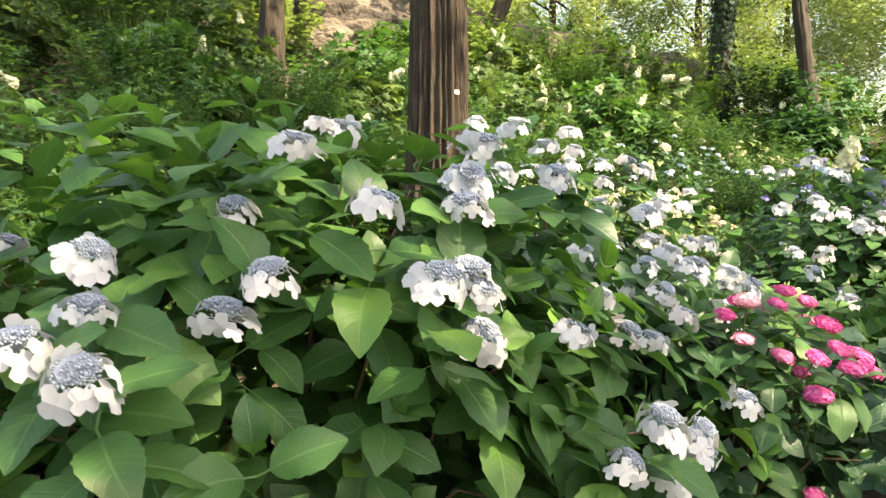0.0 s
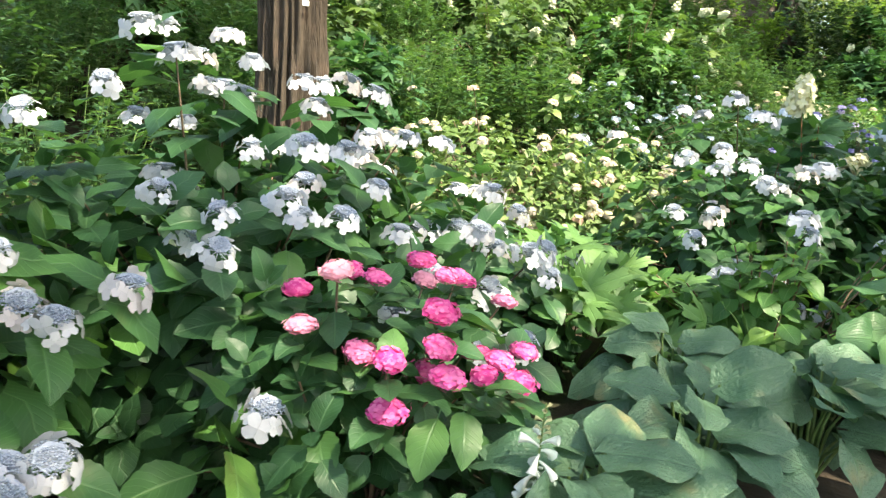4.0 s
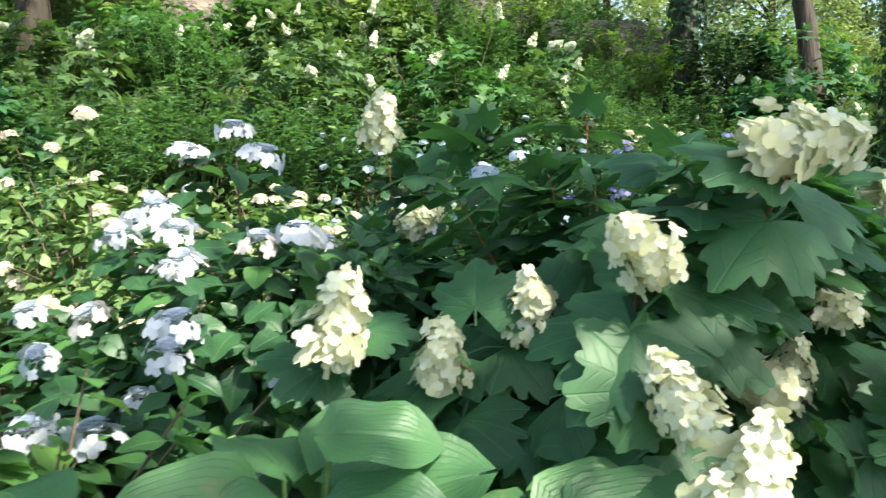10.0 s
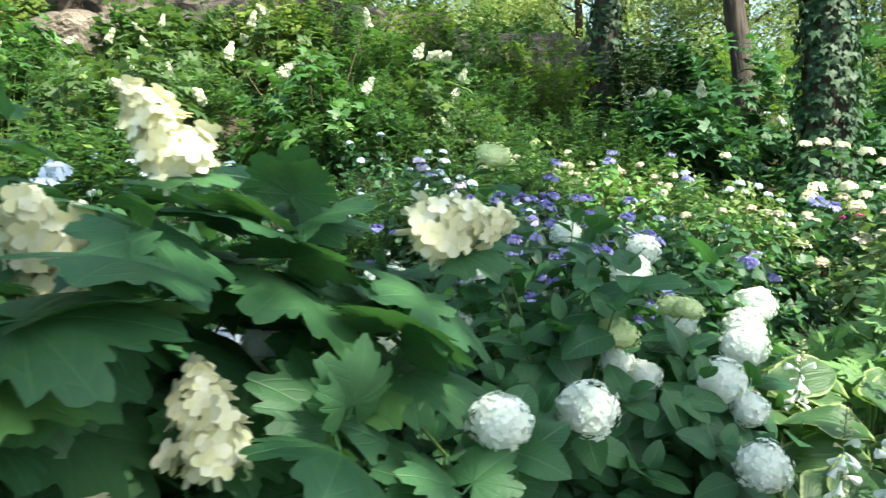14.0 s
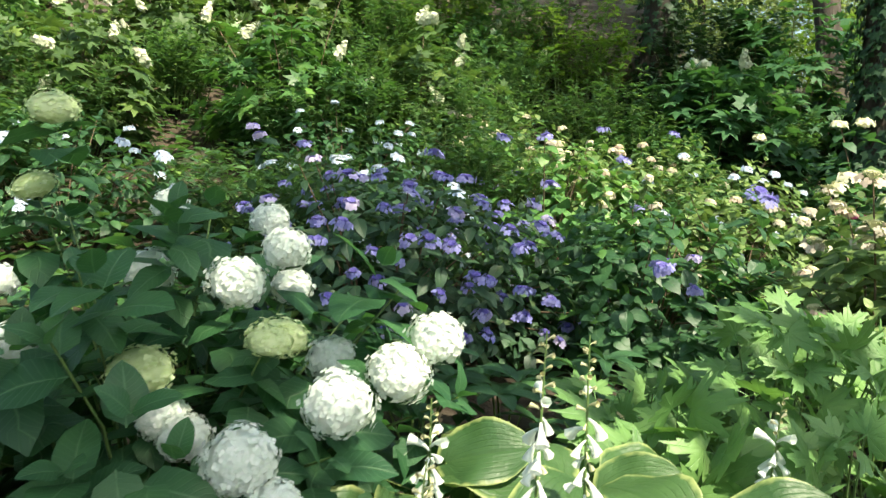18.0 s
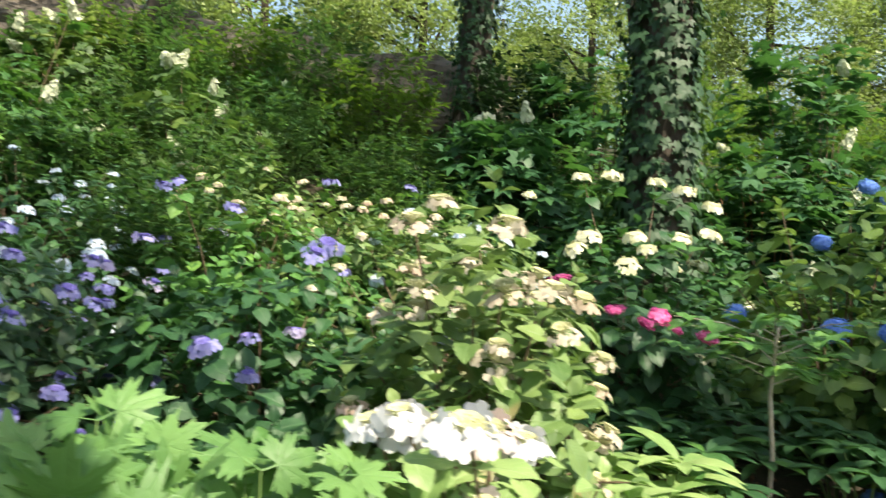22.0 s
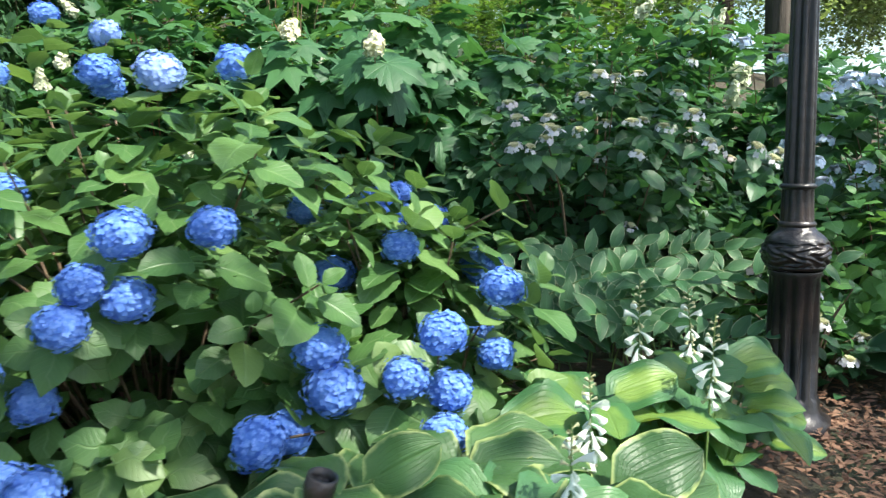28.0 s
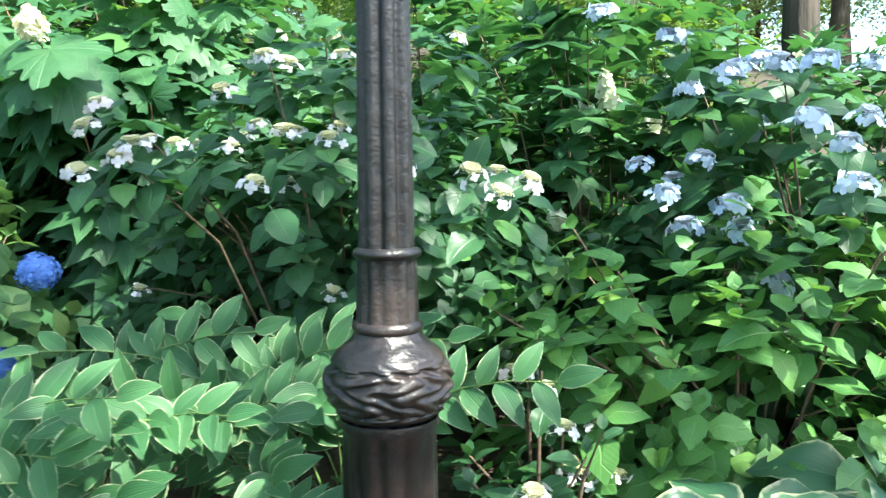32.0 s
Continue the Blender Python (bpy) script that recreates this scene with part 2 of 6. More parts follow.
PETAL_WHITE = petal_mat("white petals", (0.58, 0.59, 0.63), (0.74, 0.74, 0.73), fade=(0.68, 0.55, 0.5))
PETAL_WHITE_COOL = petal_mat("cool white petals", (0.58, 0.61, 0.68), (0.76, 0.76, 0.77), fade=(0.7, 0.62, 0.55))
PETAL_PALE_BLUE = petal_mat("pale blue petals", (0.48, 0.6, 0.78), (0.72, 0.79, 0.88))
PETAL_CREAM = petal_mat("cream petals", (0.68, 0.67, 0.38), (0.87, 0.87, 0.77))
PETAL_SPIRE = petal_mat("pale greenish cream petals", (0.56, 0.61, 0.42), (0.74, 0.75, 0.6))
PETAL_BALL = petal_mat("snowball petals", (0.7, 0.78, 0.68), (0.87, 0.89, 0.85))
PETAL_LIME = petal_mat("lime petals", (0.5, 0.62, 0.28), (0.68, 0.76, 0.46))
PETAL_PINK = petal_mat("pink petals", (0.68, 0.05, 0.27), (0.92, 0.3, 0.55), fade=(0.88, 0.5, 0.55))
PETAL_BLUE = petal_mat("blue petals", (0.1, 0.23, 0.66), (0.26, 0.44, 0.87), fade=(0.42, 0.56, 0.88))
PETAL_BLUE_PALE = petal_mat("pale blue ball petals", (0.3, 0.45, 0.8), (0.55, 0.68, 0.9))
PETAL_PURPLE = petal_mat("purple petals", (0.2, 0.2, 0.5), (0.38, 0.38, 0.68), fade=(0.6, 0.52, 0.68))
PETAL_BEIGE = petal_mat("faded beige petals", (0.46, 0.4, 0.31), (0.68, 0.62, 0.51), fade=(0.5, 0.34, 0.26))
BUD_BLUE = petal_mat("grey blue buds", (0.28, 0.33, 0.42), (0.54, 0.59, 0.66), through_light=0.1)
BUD_PURPLE = petal_mat("violet buds", (0.12, 0.1, 0.4), (0.3, 0.27, 0.62), through_light=0.1)
BUD_CREAM = petal_mat("cream green buds", (0.46, 0.46, 0.25), (0.68, 0.66, 0.42), through_light=0.1)
LEAF_HOSTA_M = leaf_mat("mid green hosta leaf", (0.055, 0.15, 0.06), (0.1, 0.22, 0.08), (0.14, 0.3, 0.11), (0.16, 0.38, 0.07), veins=0.0, lean=7.0, rough=0.42, blotch=0.7, pucker=0.5, soft=0.45)
STEM_GREEN = plain_mat("green stem", (0.07, 0.14, 0.035), (0.14, 0.22, 0.06), 30.0, 0.55, 0.2)
STEM_WOOD = plain_mat("woody stem", (0.1, 0.065, 0.04), (0.2, 0.14, 0.09), 25.0, 0.8, 0.5)
STEM_PALE = plain_mat("pale sapling bark", (0.28, 0.25, 0.19), (0.4, 0.36, 0.28), 25.0, 0.8, 0.4)
STEM_RED = plain_mat("reddish stalk", (0.2, 0.08, 0.04), (0.32, 0.16, 0.07), 30.0, 0.6, 0.2)
BARK = plain_mat("brown bark", (0.036, 0.027, 0.019), (0.088, 0.068, 0.048), 24.0, 0.9, 1.0, 0.05, (1, 1, 0.12), third=(0.1, 0.07, 0.05))
BARK_DARK = plain_mat("dark bark", (0.03, 0.026, 0.02), (0.09, 0.072, 0.056), 8.0, 0.9, 0.9, 0.03, (1, 1, 0.18))
ROCK = plain_mat("grey brown rock", (0.05, 0.042, 0.034), (0.25, 0.205, 0.165), 1.8, 0.85, 1.0, 0.12, third=(0.07, 0.06, 0.05))
SOIL = plain_mat("dark mulch soil", (0.025, 0.02, 0.013), (0.07, 0.05, 0.032), 7.0, 0.95, 0.9, 0.03, third=(0.035, 0.05, 0.02))
CHIP = petal_mat("bark chips", (0.13, 0.07, 0.045), (0.32, 0.19, 0.12), 0.9, 0.05)
IRON = plain_mat("black painted iron", (0.008, 0.008, 0.009), (0.02, 0.018, 0.018), 22.0, 0.3, 0.6, 0.008, third=(0.042, 0.03, 0.026))
GLASS = plain_mat("dark lens", (0.02, 0.02, 0.02), (0.04, 0.04, 0.045), 10.0, 0.08, 0.02)
TAG = plain_mat("aluminium tag", (0.6, 0.6, 0.58), (0.75, 0.75, 0.72), 30.0, 0.45, 0.1)

# ---- mesh tools ----
def np_mesh(name, verts, faces, uvs=None, mats=(), slots=None):
    """A smooth mesh from arrays; all faces have the same number of corners."""
    me = bpy.data.meshes.new(name)
    verts, faces = np.asarray(verts, np.float32), np.asarray(faces, np.int32)
    n, k = faces.shape
    me.vertices.add(len(verts))
    me.vertices.foreach_set("co", verts.ravel())
    me.loops.add(n * k)
    me.loops.foreach_set("vertex_index", faces.ravel())
    me.polygons.add(n)
    me.polygons.foreach_set("loop_start", np.arange(0, n * k, k, dtype=np.int32))
    if slots is not None:
        me.polygons.foreach_set("material_index", np.asarray(slots, np.int32))
    me.update(calc_edges=True)
    me.polygons.foreach_set("use_smooth", np.ones(n, dtype=bool))
    if uvs is not None:
        layer = me.uv_layers.new(name="UVMap")
        layer.data.foreach_set("uv", np.asarray(uvs, np.float32)[faces.ravel()].ravel())
    for m in mats:
        me.materials.append(m)
    me.update()
    return me


def part(name, data, parent, m=None, label="", kind=""):
    """Links a mesh (or bmesh) as one object under a thing."""
    if isinstance(data, bmesh.types.BMesh):
        me = bpy.data.meshes.new(name)
        data.to_mesh(me)
        data.free()
        data = me
    ob = new(name, data)
    ob.parent = parent
    if m is not None:
        ob.matrix_local = m
    return tagged(ob, label, kind=kind)


def thing(name, loc, label, category, group="", kind=""):
    ob = new(name)
    ob.empty_display_size = 0.1
    ob.location = loc
    return tagged(ob, label, category, group, kind)


def batch(template, mats3, locs):
    """Many copies of a template (verts, faces, uvs) as one set of arrays."""
    v, f, uv = template
    n, k = len(locs), len(v)
    vv = (np.einsum("nij,kj->nki", mats3, v) + np.asarray(locs)[:, None, :]).reshape(-1, 3)
    ff = (f[None] + (np.arange(n) * k)[:, None, None]).reshape(-1, f.shape[1])
    uu = np.tile(uv, (n, 1)) if uv is not None else None
    return vv, ff, uu


def merged(sets):
    vs, fs, us, at = [], [], [], 0
    for v, f, u in sets:
        vs.append(v), fs.append(f + at)
        us.append(np.zeros((len(v), 2)) if u is None else u)
        at += len(v)
    return np.concatenate(vs), np.concatenate(fs), np.concatenate(us)


def unit(a):
    a = np.asarray(a, float)
    return a / np.maximum(np.linalg.norm(a, axis=-1, keepdims=True), 1e-9)


def tube(points, radii, sides=5):
    """A tapered tube along points, as quads."""
    p = np.asarray(points, float)
    d = unit(np.gradient(p, axis=0))
    ref = np.where(np.abs(d[:, 2:3]) > 0.9, [[1.0, 0, 0]], [[0, 0, 1.0]])
    a = unit(np.cross(d, ref))
    b = np.cross(d, a)
    t = np.arange(sides) / sides * 2 * np.pi
    r = np.asarray(radii, float)[:, None, None]
    v = p[:, None] + r * (a[:, None] * np.cos(t)[None, :, None] + b[:, None] * np.sin(t)[None, :, None])
    n = len(p)
    i, j = np.meshgrid(np.arange(n - 1), np.arange(sides), indexing="ij")
    k = (j + 1) % sides
    f = np.stack([i * sides + j, i * sides + k, (i + 1) * sides + k, (i + 1) * sides + j], -1).reshape(-1, 4)
    uv = np.stack([np.tile(np.arange(sides) / sides, n), np.repeat(np.arange(n), sides) / n], -1)
    return v.reshape(-1, 3), f, uv


def leaf_grid(width, rows=8, cols=5, shape=(0.55, 0.75), fold=0.22, curl=0.3, heart=0.0, wave=0.0, stalk=0.18, seed=0, ribs=0.0, teeth=0.0):
    """A leaf one metre long along +y with its upper side to +z: midrib fold, drooping tip, short stalk."""
    rs = np.random.RandomState(seed)
    t = np.linspace(0, 1, rows)
    w = np.power(t, shape[0]) * np.power(1 - t, shape[1])
    w = w / w.max()
    w[0], w[-1] = max(w[0], 0.06), (0.03 if shape[1] > 0.5 else 0.12)
    w = w * (1 + teeth * np.where(np.arange(rows) % 2, 1.0, -1.0) * (t > 0.12))
    u = np.linspace(-1, 1, cols)
    a, b = rs.uniform(0, 6, 2)
    U, T = np.meshgrid(u, t)
    X = U * (width / 2) * w[:, None]
    Y = T - heart * np.abs(U) ** 2 * (1 - T) ** 2
    Z = fold * np.abs(X) - curl * T ** 2 + 0.12 * curl * T + wave * np.sin(T * 9 + a + U * 1.5) * np.abs(U) * w[:, None] * 0.25 + ribs * np.where(np.arange(cols) % 2, 1.0, -1.0) * np.sin(np.pi * T)
    X = X + 0.05 * np.sin(T * 3 + b) * T * rs.uniform(-1, 1)
    v = np.stack([X, Y, Z], -1).reshape(-1, 3)
    uv = np.stack([(U + 1) / 2, T], -1).reshape(-1, 2)
    i, j = np.meshgrid(np.arange(rows - 1), np.arange(cols - 1), indexing="ij")
    f = np.stack([i * cols + j, i * cols + j + 1, (i + 1) * cols + j + 1, (i + 1) * cols + j], -1).reshape(-1, 4)
    if stalk:
        n = len(v)
        sv = np.array([[-0.014, 0.02, 0], [0.014, 0.02, 0], [0.014, -stalk, 0], [-0.014, -stalk, 0]])
        v, uv = np.concatenate([v, sv]), np.concatenate([uv, np.full((4, 2), 0.5)])
        f = np.concatenate([f, [[n, n + 1, n + 2, n + 3]]])
        v[:, 1] += stalk
    return v, f, uv


def leaf_lobed(lobes, floor=0.28, n=49, spread=150.0, curl=0.25, teeth=0.0, stalk=0.35, seed=0, rings=(0.04, 0.4, 0.75, 1.0)):
    """A lobed leaf: rays from the stalk; lobes are (angle, length, half width in degrees)."""
    th = np.linspace(-spread, spread, n)
    lob = np.array(lobes, float)
    each = lob[:, 1] * np.exp(-np.abs((th[:, None] - lob[:, 0]) / lob[:, 2]) ** 3.0)
    r = np.maximum(each.max(1), floor)
    main = np.where(lob[:, 2] > 12)[0]
    near = main[np.abs(th[:, None] - lob[main, 0]).argmin(1)]
    r = r * (1 + teeth * np.sin(th * 0.42 + seed) + 0.4 * teeth * np.where(np.arange(n) % 2, 1, -1))
    off = (th - lob[near, 0]) / 55.0
    ang = np.radians(th)
    vs, us = [], []
    for k, s in enumerate(rings):
        R = r * s
        z = -curl * R ** 2 + 0.08 * np.abs(off) * R * (1 if s < 1 else 0.8)
        vs.append(np.stack([np.sin(ang) * R, np.cos(ang) * R, z], -1))
        us.append(np.stack([0.5 + np.clip(off * (0.35 + 0.65 * s), -0.5, 0.5), R], -1))
    v, uv = np.concatenate(vs), np.concatenate(us)
    i, j = np.meshgrid(np.arange(len(rings) - 1), np.arange(n - 1), indexing="ij")
    f = np.stack([i * n + j, (i + 1) * n + j, (i + 1) * n + j + 1, i * n + j + 1], -1).reshape(-1, 4)
    f = f[:, ::-1]
    m = len(v)
    sv = np.array([[-0.016, 0.03, 0], [0.016, 0.03, 0], [0.016, -stalk, 0.0], [-0.016, -stalk, 0.0]])
    v, uv = np.concatenate([v, sv]), np.concatenate([uv, np.full((4, 2), 0.5)])
    f = np.concatenate([f, [[m, m + 1, m + 2, m + 3]]])
    v[:, 1] += stalk
    return v, f, uv


def leaf_frames(dirs, ups, sizes, rs, twist=0.35):
    """Rotation and size for leaves that point along dirs with their upper side to ups."""
    d = unit(dirs)
    n = ups - (ups * d).sum(1, keepdims=True) * d
    n = unit(n + rs.normal(0, twist, n.shape) * 0.5)
    n = unit(n - (n * d).sum(1, keepdims=True) * d)
    x = np.cross(d, n)
    return np.stack([x, d, n], -1) * np.asarray(sizes)[:, None, None]


def as_matrix(m3, loc):
    m = Matrix([[*m3[0], loc[0]], [*m3[1], loc[1]], [*m3[2], loc[2]], [0, 0, 0, 1]])
    return m


ALONG, ASIDE = np.array([0.777, 0.629]), np.array([-0.629, 0.777])   # along the walk, and into the bed


def ground_z(x, y):
    v = x * ASIDE[0] + y * ASIDE[1]
    z = np.interp(v, [-4, 0.6, 1.4, 2.5, 5.0, 6.5, 8.5, 10, 13, 16, 20, 26, 60], [0, 0, 0.08, 0.16, 0.38, 0.7, 1.4, 2.1, 3.4, 4.4, 5.0, 5.2, 4.0])
    return float(z) if np.ndim(z) == 0 else z


# ---- flowers ----
def floret(petals=4, cup=0.1, fine=True):
    p = np.array([[0, 0, 0], [0.45, -0.44, 0.08], [0.92, -0.36, 0.02], [1.04, 0, 0.05], [0.92, 0.36, 0.02], [0.45, 0.44, 0.08]])
    f = np.array([[0, 1, 2, 3], [0, 3, 4, 5]])
    if not fine:
        p = np.array([[0, 0, 0], [0.62, -0.5, 0.06], [1.04, 0, 0.04], [0.62, 0.5, 0.06]])
        f = np.array([[0, 1, 2, 3]])
    p[:, 2] += cup * p[:, 0]
    ms = []
    for k in range(petals):
        a = k * 2 * np.pi / petals
        ms.append([[np.cos(a), -np.sin(a), 0], [np.sin(a), np.cos(a), 0], [0, 0, 1]])
    return batch((p, f, np.zeros((len(p), 2))), np.array(ms), np.zeros((petals, 3)))


def turned_to(normals, rs, sizes):
    n = unit(normals)
    a = unit(np.cross(n, unit(rs.normal(size=n.shape))))
    b = np.cross(n, a)
    return np.stack([a, b, n], -1) * np.asarray(sizes)[:, None, None]


def ball_points(n, low=-0.75):
    k = np.arange(n) + 0.5
    z = 1 - (1 - low) * k / n
    a = k * 2.39996
    s = np.sqrt(1 - z * z)
    return np.stack([s * np.cos(a), s * np.sin(a), z], -1)


def octa():
    v = np.array([[1, 0, 0], [0, 1, 0], [-1, 0, 0], [0, -1, 0], [0, 0, 1], [0, 0, -1.0]])
    f = np.array([[0, 1, 4], [1, 2, 4], [2, 3, 4], [3, 0, 4], [1, 0, 5], [2, 1, 5], [3, 2, 5], [0, 3, 5]])
    return v, f, np.zeros((6, 2))


def core(scale, low=-0.7):
    rings, sides = 7, 12
    t = np.linspace(0.02, math.acos(low), rings)
    a = np.arange(sides) / sides * 2 * np.pi
    v = np.stack([np.sin(t)[:, None] * np.cos(a), np.sin(t)[:, None] * np.sin(a), np.repeat(np.cos(t)[:, None], sides, 1)], -1).reshape(-1, 3) * scale
    i, j = np.meshgrid(np.arange(rings - 1), np.arange(sides), indexing="ij")
    k = (j + 1) % sides
    f = np.stack([i * sides + j, (i + 1) * sides + j, (i + 1) * sides + k, i * sides + k], -1).reshape(-1, 4)
    return v, f, np.zeros((len(v), 2))


def mophead_mesh(name, mat, n=90, size=0.27, seed=0, squash=0.85):
    """A ball of florets of radius one."""
    rs = np.random.RandomState(seed)
    p = ball_points(n) + rs.normal(0, 0.06, (n, 3))
    p *= (1 + 0.1 * np.sin(p[:, :1] * 4 + seed) * np.cos(p[:, 1:2] * 3.5 + seed * 2))
    nr = unit(p + rs.normal(0, 0.22, p.shape))
    fl = batch(floret(fine=n < 250), turned_to(nr, rs, size * rs.uniform(0.8, 1.15, n)), p * rs.uniform(0.86, 1.0, (n, 1)))
    v, f, u = merged([fl, core(0.88)])
    v[:, 2] *= squash
    return np_mesh(name, v, f, u, [mat])


def lacecap_meshes(name, petal, bud, n=9, size=0.4, buds=70, seed=0, droop=0.35):
    """Sterile florets round a low dome of buds, radius one: two meshes."""
    rs = np.random.RandomState(seed)
    a = np.arange(n) / n * 2 * np.pi + rs.uniform(-0.25, 0.25, n)
    r = rs.uniform(0.62, 0.98, n)
    p = np.stack([np.cos(a) * r, np.sin(a) * r, -0.15 - droop * r ** 2 + rs.uniform(-0.22, 0.12, n)], -1)
    nr = np.stack([np.cos(a), np.sin(a), rs.uniform(0.1, 1.3, n)], -1) + rs.normal(0, 0.3, (n, 3))
    fl = batch(floret(cup=-0.12), turned_to(nr, rs, size * rs.uniform(0.65, 1.25, n)), p)
    k = np.arange(buds) + 0.5
    rr, aa = 0.6 * np.sqrt(k / buds), k * 2.39996
    c = np.stack([rr * np.cos(aa), rr * np.sin(aa), 0.02 - 0.3 * rr ** 2 + rs.uniform(-0.06, 0.06, buds)], -1)
    m3 = np.eye(3)[None] * rs.uniform(0.035, 0.065, buds)[:, None, None]
    bd = batch(octa(), m3, c)
    stalk = tube([(0, 0, 0.05), (0, 0, -0.5)], [0.5, 0.05], 7)
    sv = stalk[0].copy()
    stems = (sv, np.concatenate([stalk[1][:, [0, 1, 2]], stalk[1][:, [0, 2, 3]]]), stalk[2])
    v, f, u = merged([bd, stems])
    rays = [tube([(0, 0, -0.42), (q[0] * 0.5, q[1] * 0.5, q[2] * 0.5 - 0.22), tuple(q)], [0.03, 0.022, 0.015], 3) for q in p]
    fl = merged([fl] + rays)
    return np_mesh(name, *fl, [petal]), np_mesh(name + " buds", v, f, u, [bud])


def lacecap_far(name, petal, bud, seed):
    """A lacecap seen from afar: one mesh, low centre."""
    rs = np.random.RandomState(seed)
    n, k = 9, np.arange(14) + 0.5
    a = np.arange(n) / n * 2 * np.pi + rs.uniform(-0.25, 0.25, n)
    p = np.stack([np.cos(a) * 0.8, np.sin(a) * 0.8, rs.uniform(-0.35, -0.15, n)], -1)
    nr = np.stack([np.cos(a), np.sin(a), np.full(n, 0.55)], -1) + rs.normal(0, 0.25, (n, 3))
    fl = batch(floret(cup=-0.12), turned_to(nr, rs, 0.4 * rs.uniform(0.8, 1.2, n)), p)
    rr, aa = 0.66 * np.sqrt(k / 14), k * 2.39996
    c = np.stack([rr * np.cos(aa), rr * np.sin(aa), 0.12 - 0.42 * rr ** 2], -1)
    cb = batch(core(1.0, 0.0), np.eye(3)[None] * np.array([0.6, 0.6, 0.14]), [(0, 0, 0)])
    bd = batch(floret(), turned_to(np.tile([[0, 0, 1.0]], (14, 1)) + rs.normal(0, 0.3, (14, 3)), rs, np.full(14, 0.13)), c)
    v, f, u = merged([fl, cb, bd])
    return np_mesh(name, v, f, u, [petal, bud], np.concatenate([np.zeros(len(fl[1]), int), np.ones(len(cb[1]) + len(bd[1]), int)]))


def panicle_mesh(name, mat, n=64, size=0.2, wide=0.42, seed=0):
    """A cone of florets, one metre long along +z."""
    rs = np.random.RandomState(seed)
    k = (np.arange(n) + 0.5) / n
    z = 1 - k ** 0.7
    a = np.arange(n) * 2.39996
    r = wide * (1 - z) ** 0.45 * rs.uniform(0.4, 1.22, n) * np.where(z < 0.1, 0.75, 1)
    p = np.stack([np.cos(a) * r, np.sin(a) * r, z], -1)
    nr = np.stack([np.cos(a), np.sin(a), 0.35 + 0.5 * z], -1) + rs.normal(0, 0.32, (n, 3))
    fl = batch(floret(), turned_to(nr, rs, size * rs.uniform(0.7, 1.2, n) * (1 - 0.3 * z)), p)
    st = tube([(0, 0, -0.2), (0, 0, 0.5), (0, 0, 0.98)], [wide * 0.1, wide * 0.08, 0.02], 6)
    v, f, u = merged([fl, st])
    v[:, 2] -= 0.45
    return np_mesh(name, v, f, u, [mat])


HYD = [leaf_grid(0.68, 15, 5, seed=k, curl=c, fold=fo, wave=0.14, shape=(0.68, 0.86), teeth=0.035) for k, (c, fo) in enumerate(((0.22, 0.2), (0.34, 0.3), (0.14, 0.12), (0.3, 0.1)))]
BROAD = [leaf_grid(0.8, 11, 5, seed=k + 7, curl=c, fold=fo, wave=0.14, shape=(0.55, 0.72), teeth=0.03) for k, (c, fo) in enumerate(((0.18, 0.15), (0.28, 0.22), (0.12, 0.1)))]
HYD_FAR = [leaf_grid(0.74, 4, 2, seed=k, curl=0.25, stalk=0.0) for k in range(2)]
SERR = [leaf_grid(0.54, 7, 5, seed=k, curl=0.3, fold=0.25, shape=(0.6, 0.9)) for k in range(3)]
SERR_FAR = [leaf_grid(0.56, 4, 2, seed=k, curl=0.25, stalk=0.0) for k in range(2)]
HEART = [leaf_grid(0.78, 8, 5, seed=k, curl=0.3, fold=0.12, heart=0.14, shape=(0.38, 0.72), wave=0.15) for k in range(3)]
HOSTA = [leaf_grid(0.86, 10, 9, seed=k, curl=c, fold=fo, heart=0.2, shape=(0.44, 0.6), wave=0.35, stalk=0.05, ribs=0.007) for k, (c, fo) in enumerate(((0.35, 0.12), (0.45, 0.2), (0.2, 0.08), (0.4, 0.28)))]
LONG = [leaf_grid(0.38, 8, 5, seed=k, curl=0.4, fold=0.25, shape=(0.7, 0.7), stalk=0.05) for k in range(2)]
SLIM = [leaf_grid(0.4, 3, 2, seed=k, curl=0.2, shape=(0.7, 0.7), stalk=0.0) for k in range(2)]
DIAMOND = [(np.array([[0, 0, 0], [0.34, 0.45, 0.06 * k], [0, 1.0, -0.15], [-0.34, 0.45, 0.06]]), np.array([[0, 1, 2, 3]]), np.array([[0.5, 0], [1, 0.5], [0.5, 1], [0, 0.5]])) for k in range(2)]
ROUND = [leaf_grid(0.66, 3, 2, seed=k, curl=0.2, shape=(0.5, 0.6), stalk=0.0) for k in range(2)]
OAK_LOBES = ((0, 1.0, 24), (22, 0.86, 12), (-23, 0.87, 12), (54, 0.94, 22), (-52, 0.92, 22), (74, 0.8, 13), (-73, 0.78, 13), (37, 0.76, 9), (-36, 0.74, 9), (104, 0.74, 28), (-102, 0.72, 28))
OAK = [leaf_lobed(OAK_LOBES, 0.6, 85, 142, c, 0.03, 0.3, k, (0.04, 0.38, 0.7, 1.0)) for k, c in enumerate((0.3, 0.42, 0.2))]
OAK_FAR = [leaf_lobed(((0, 1.0, 22), (52, 0.93, 20), (-50, 0.92, 20), (102, 0.7, 24), (-100, 0.68, 24)), 0.5, 13, 140, 0.3, 0.0, 0.3, 5, (0.04, 1.0))]
CUT_LOBES = ((0, 1.0, 23), (46, 0.85, 19), (-46, 0.85, 19), (92, 0.7, 24), (-92, 0.7, 24))
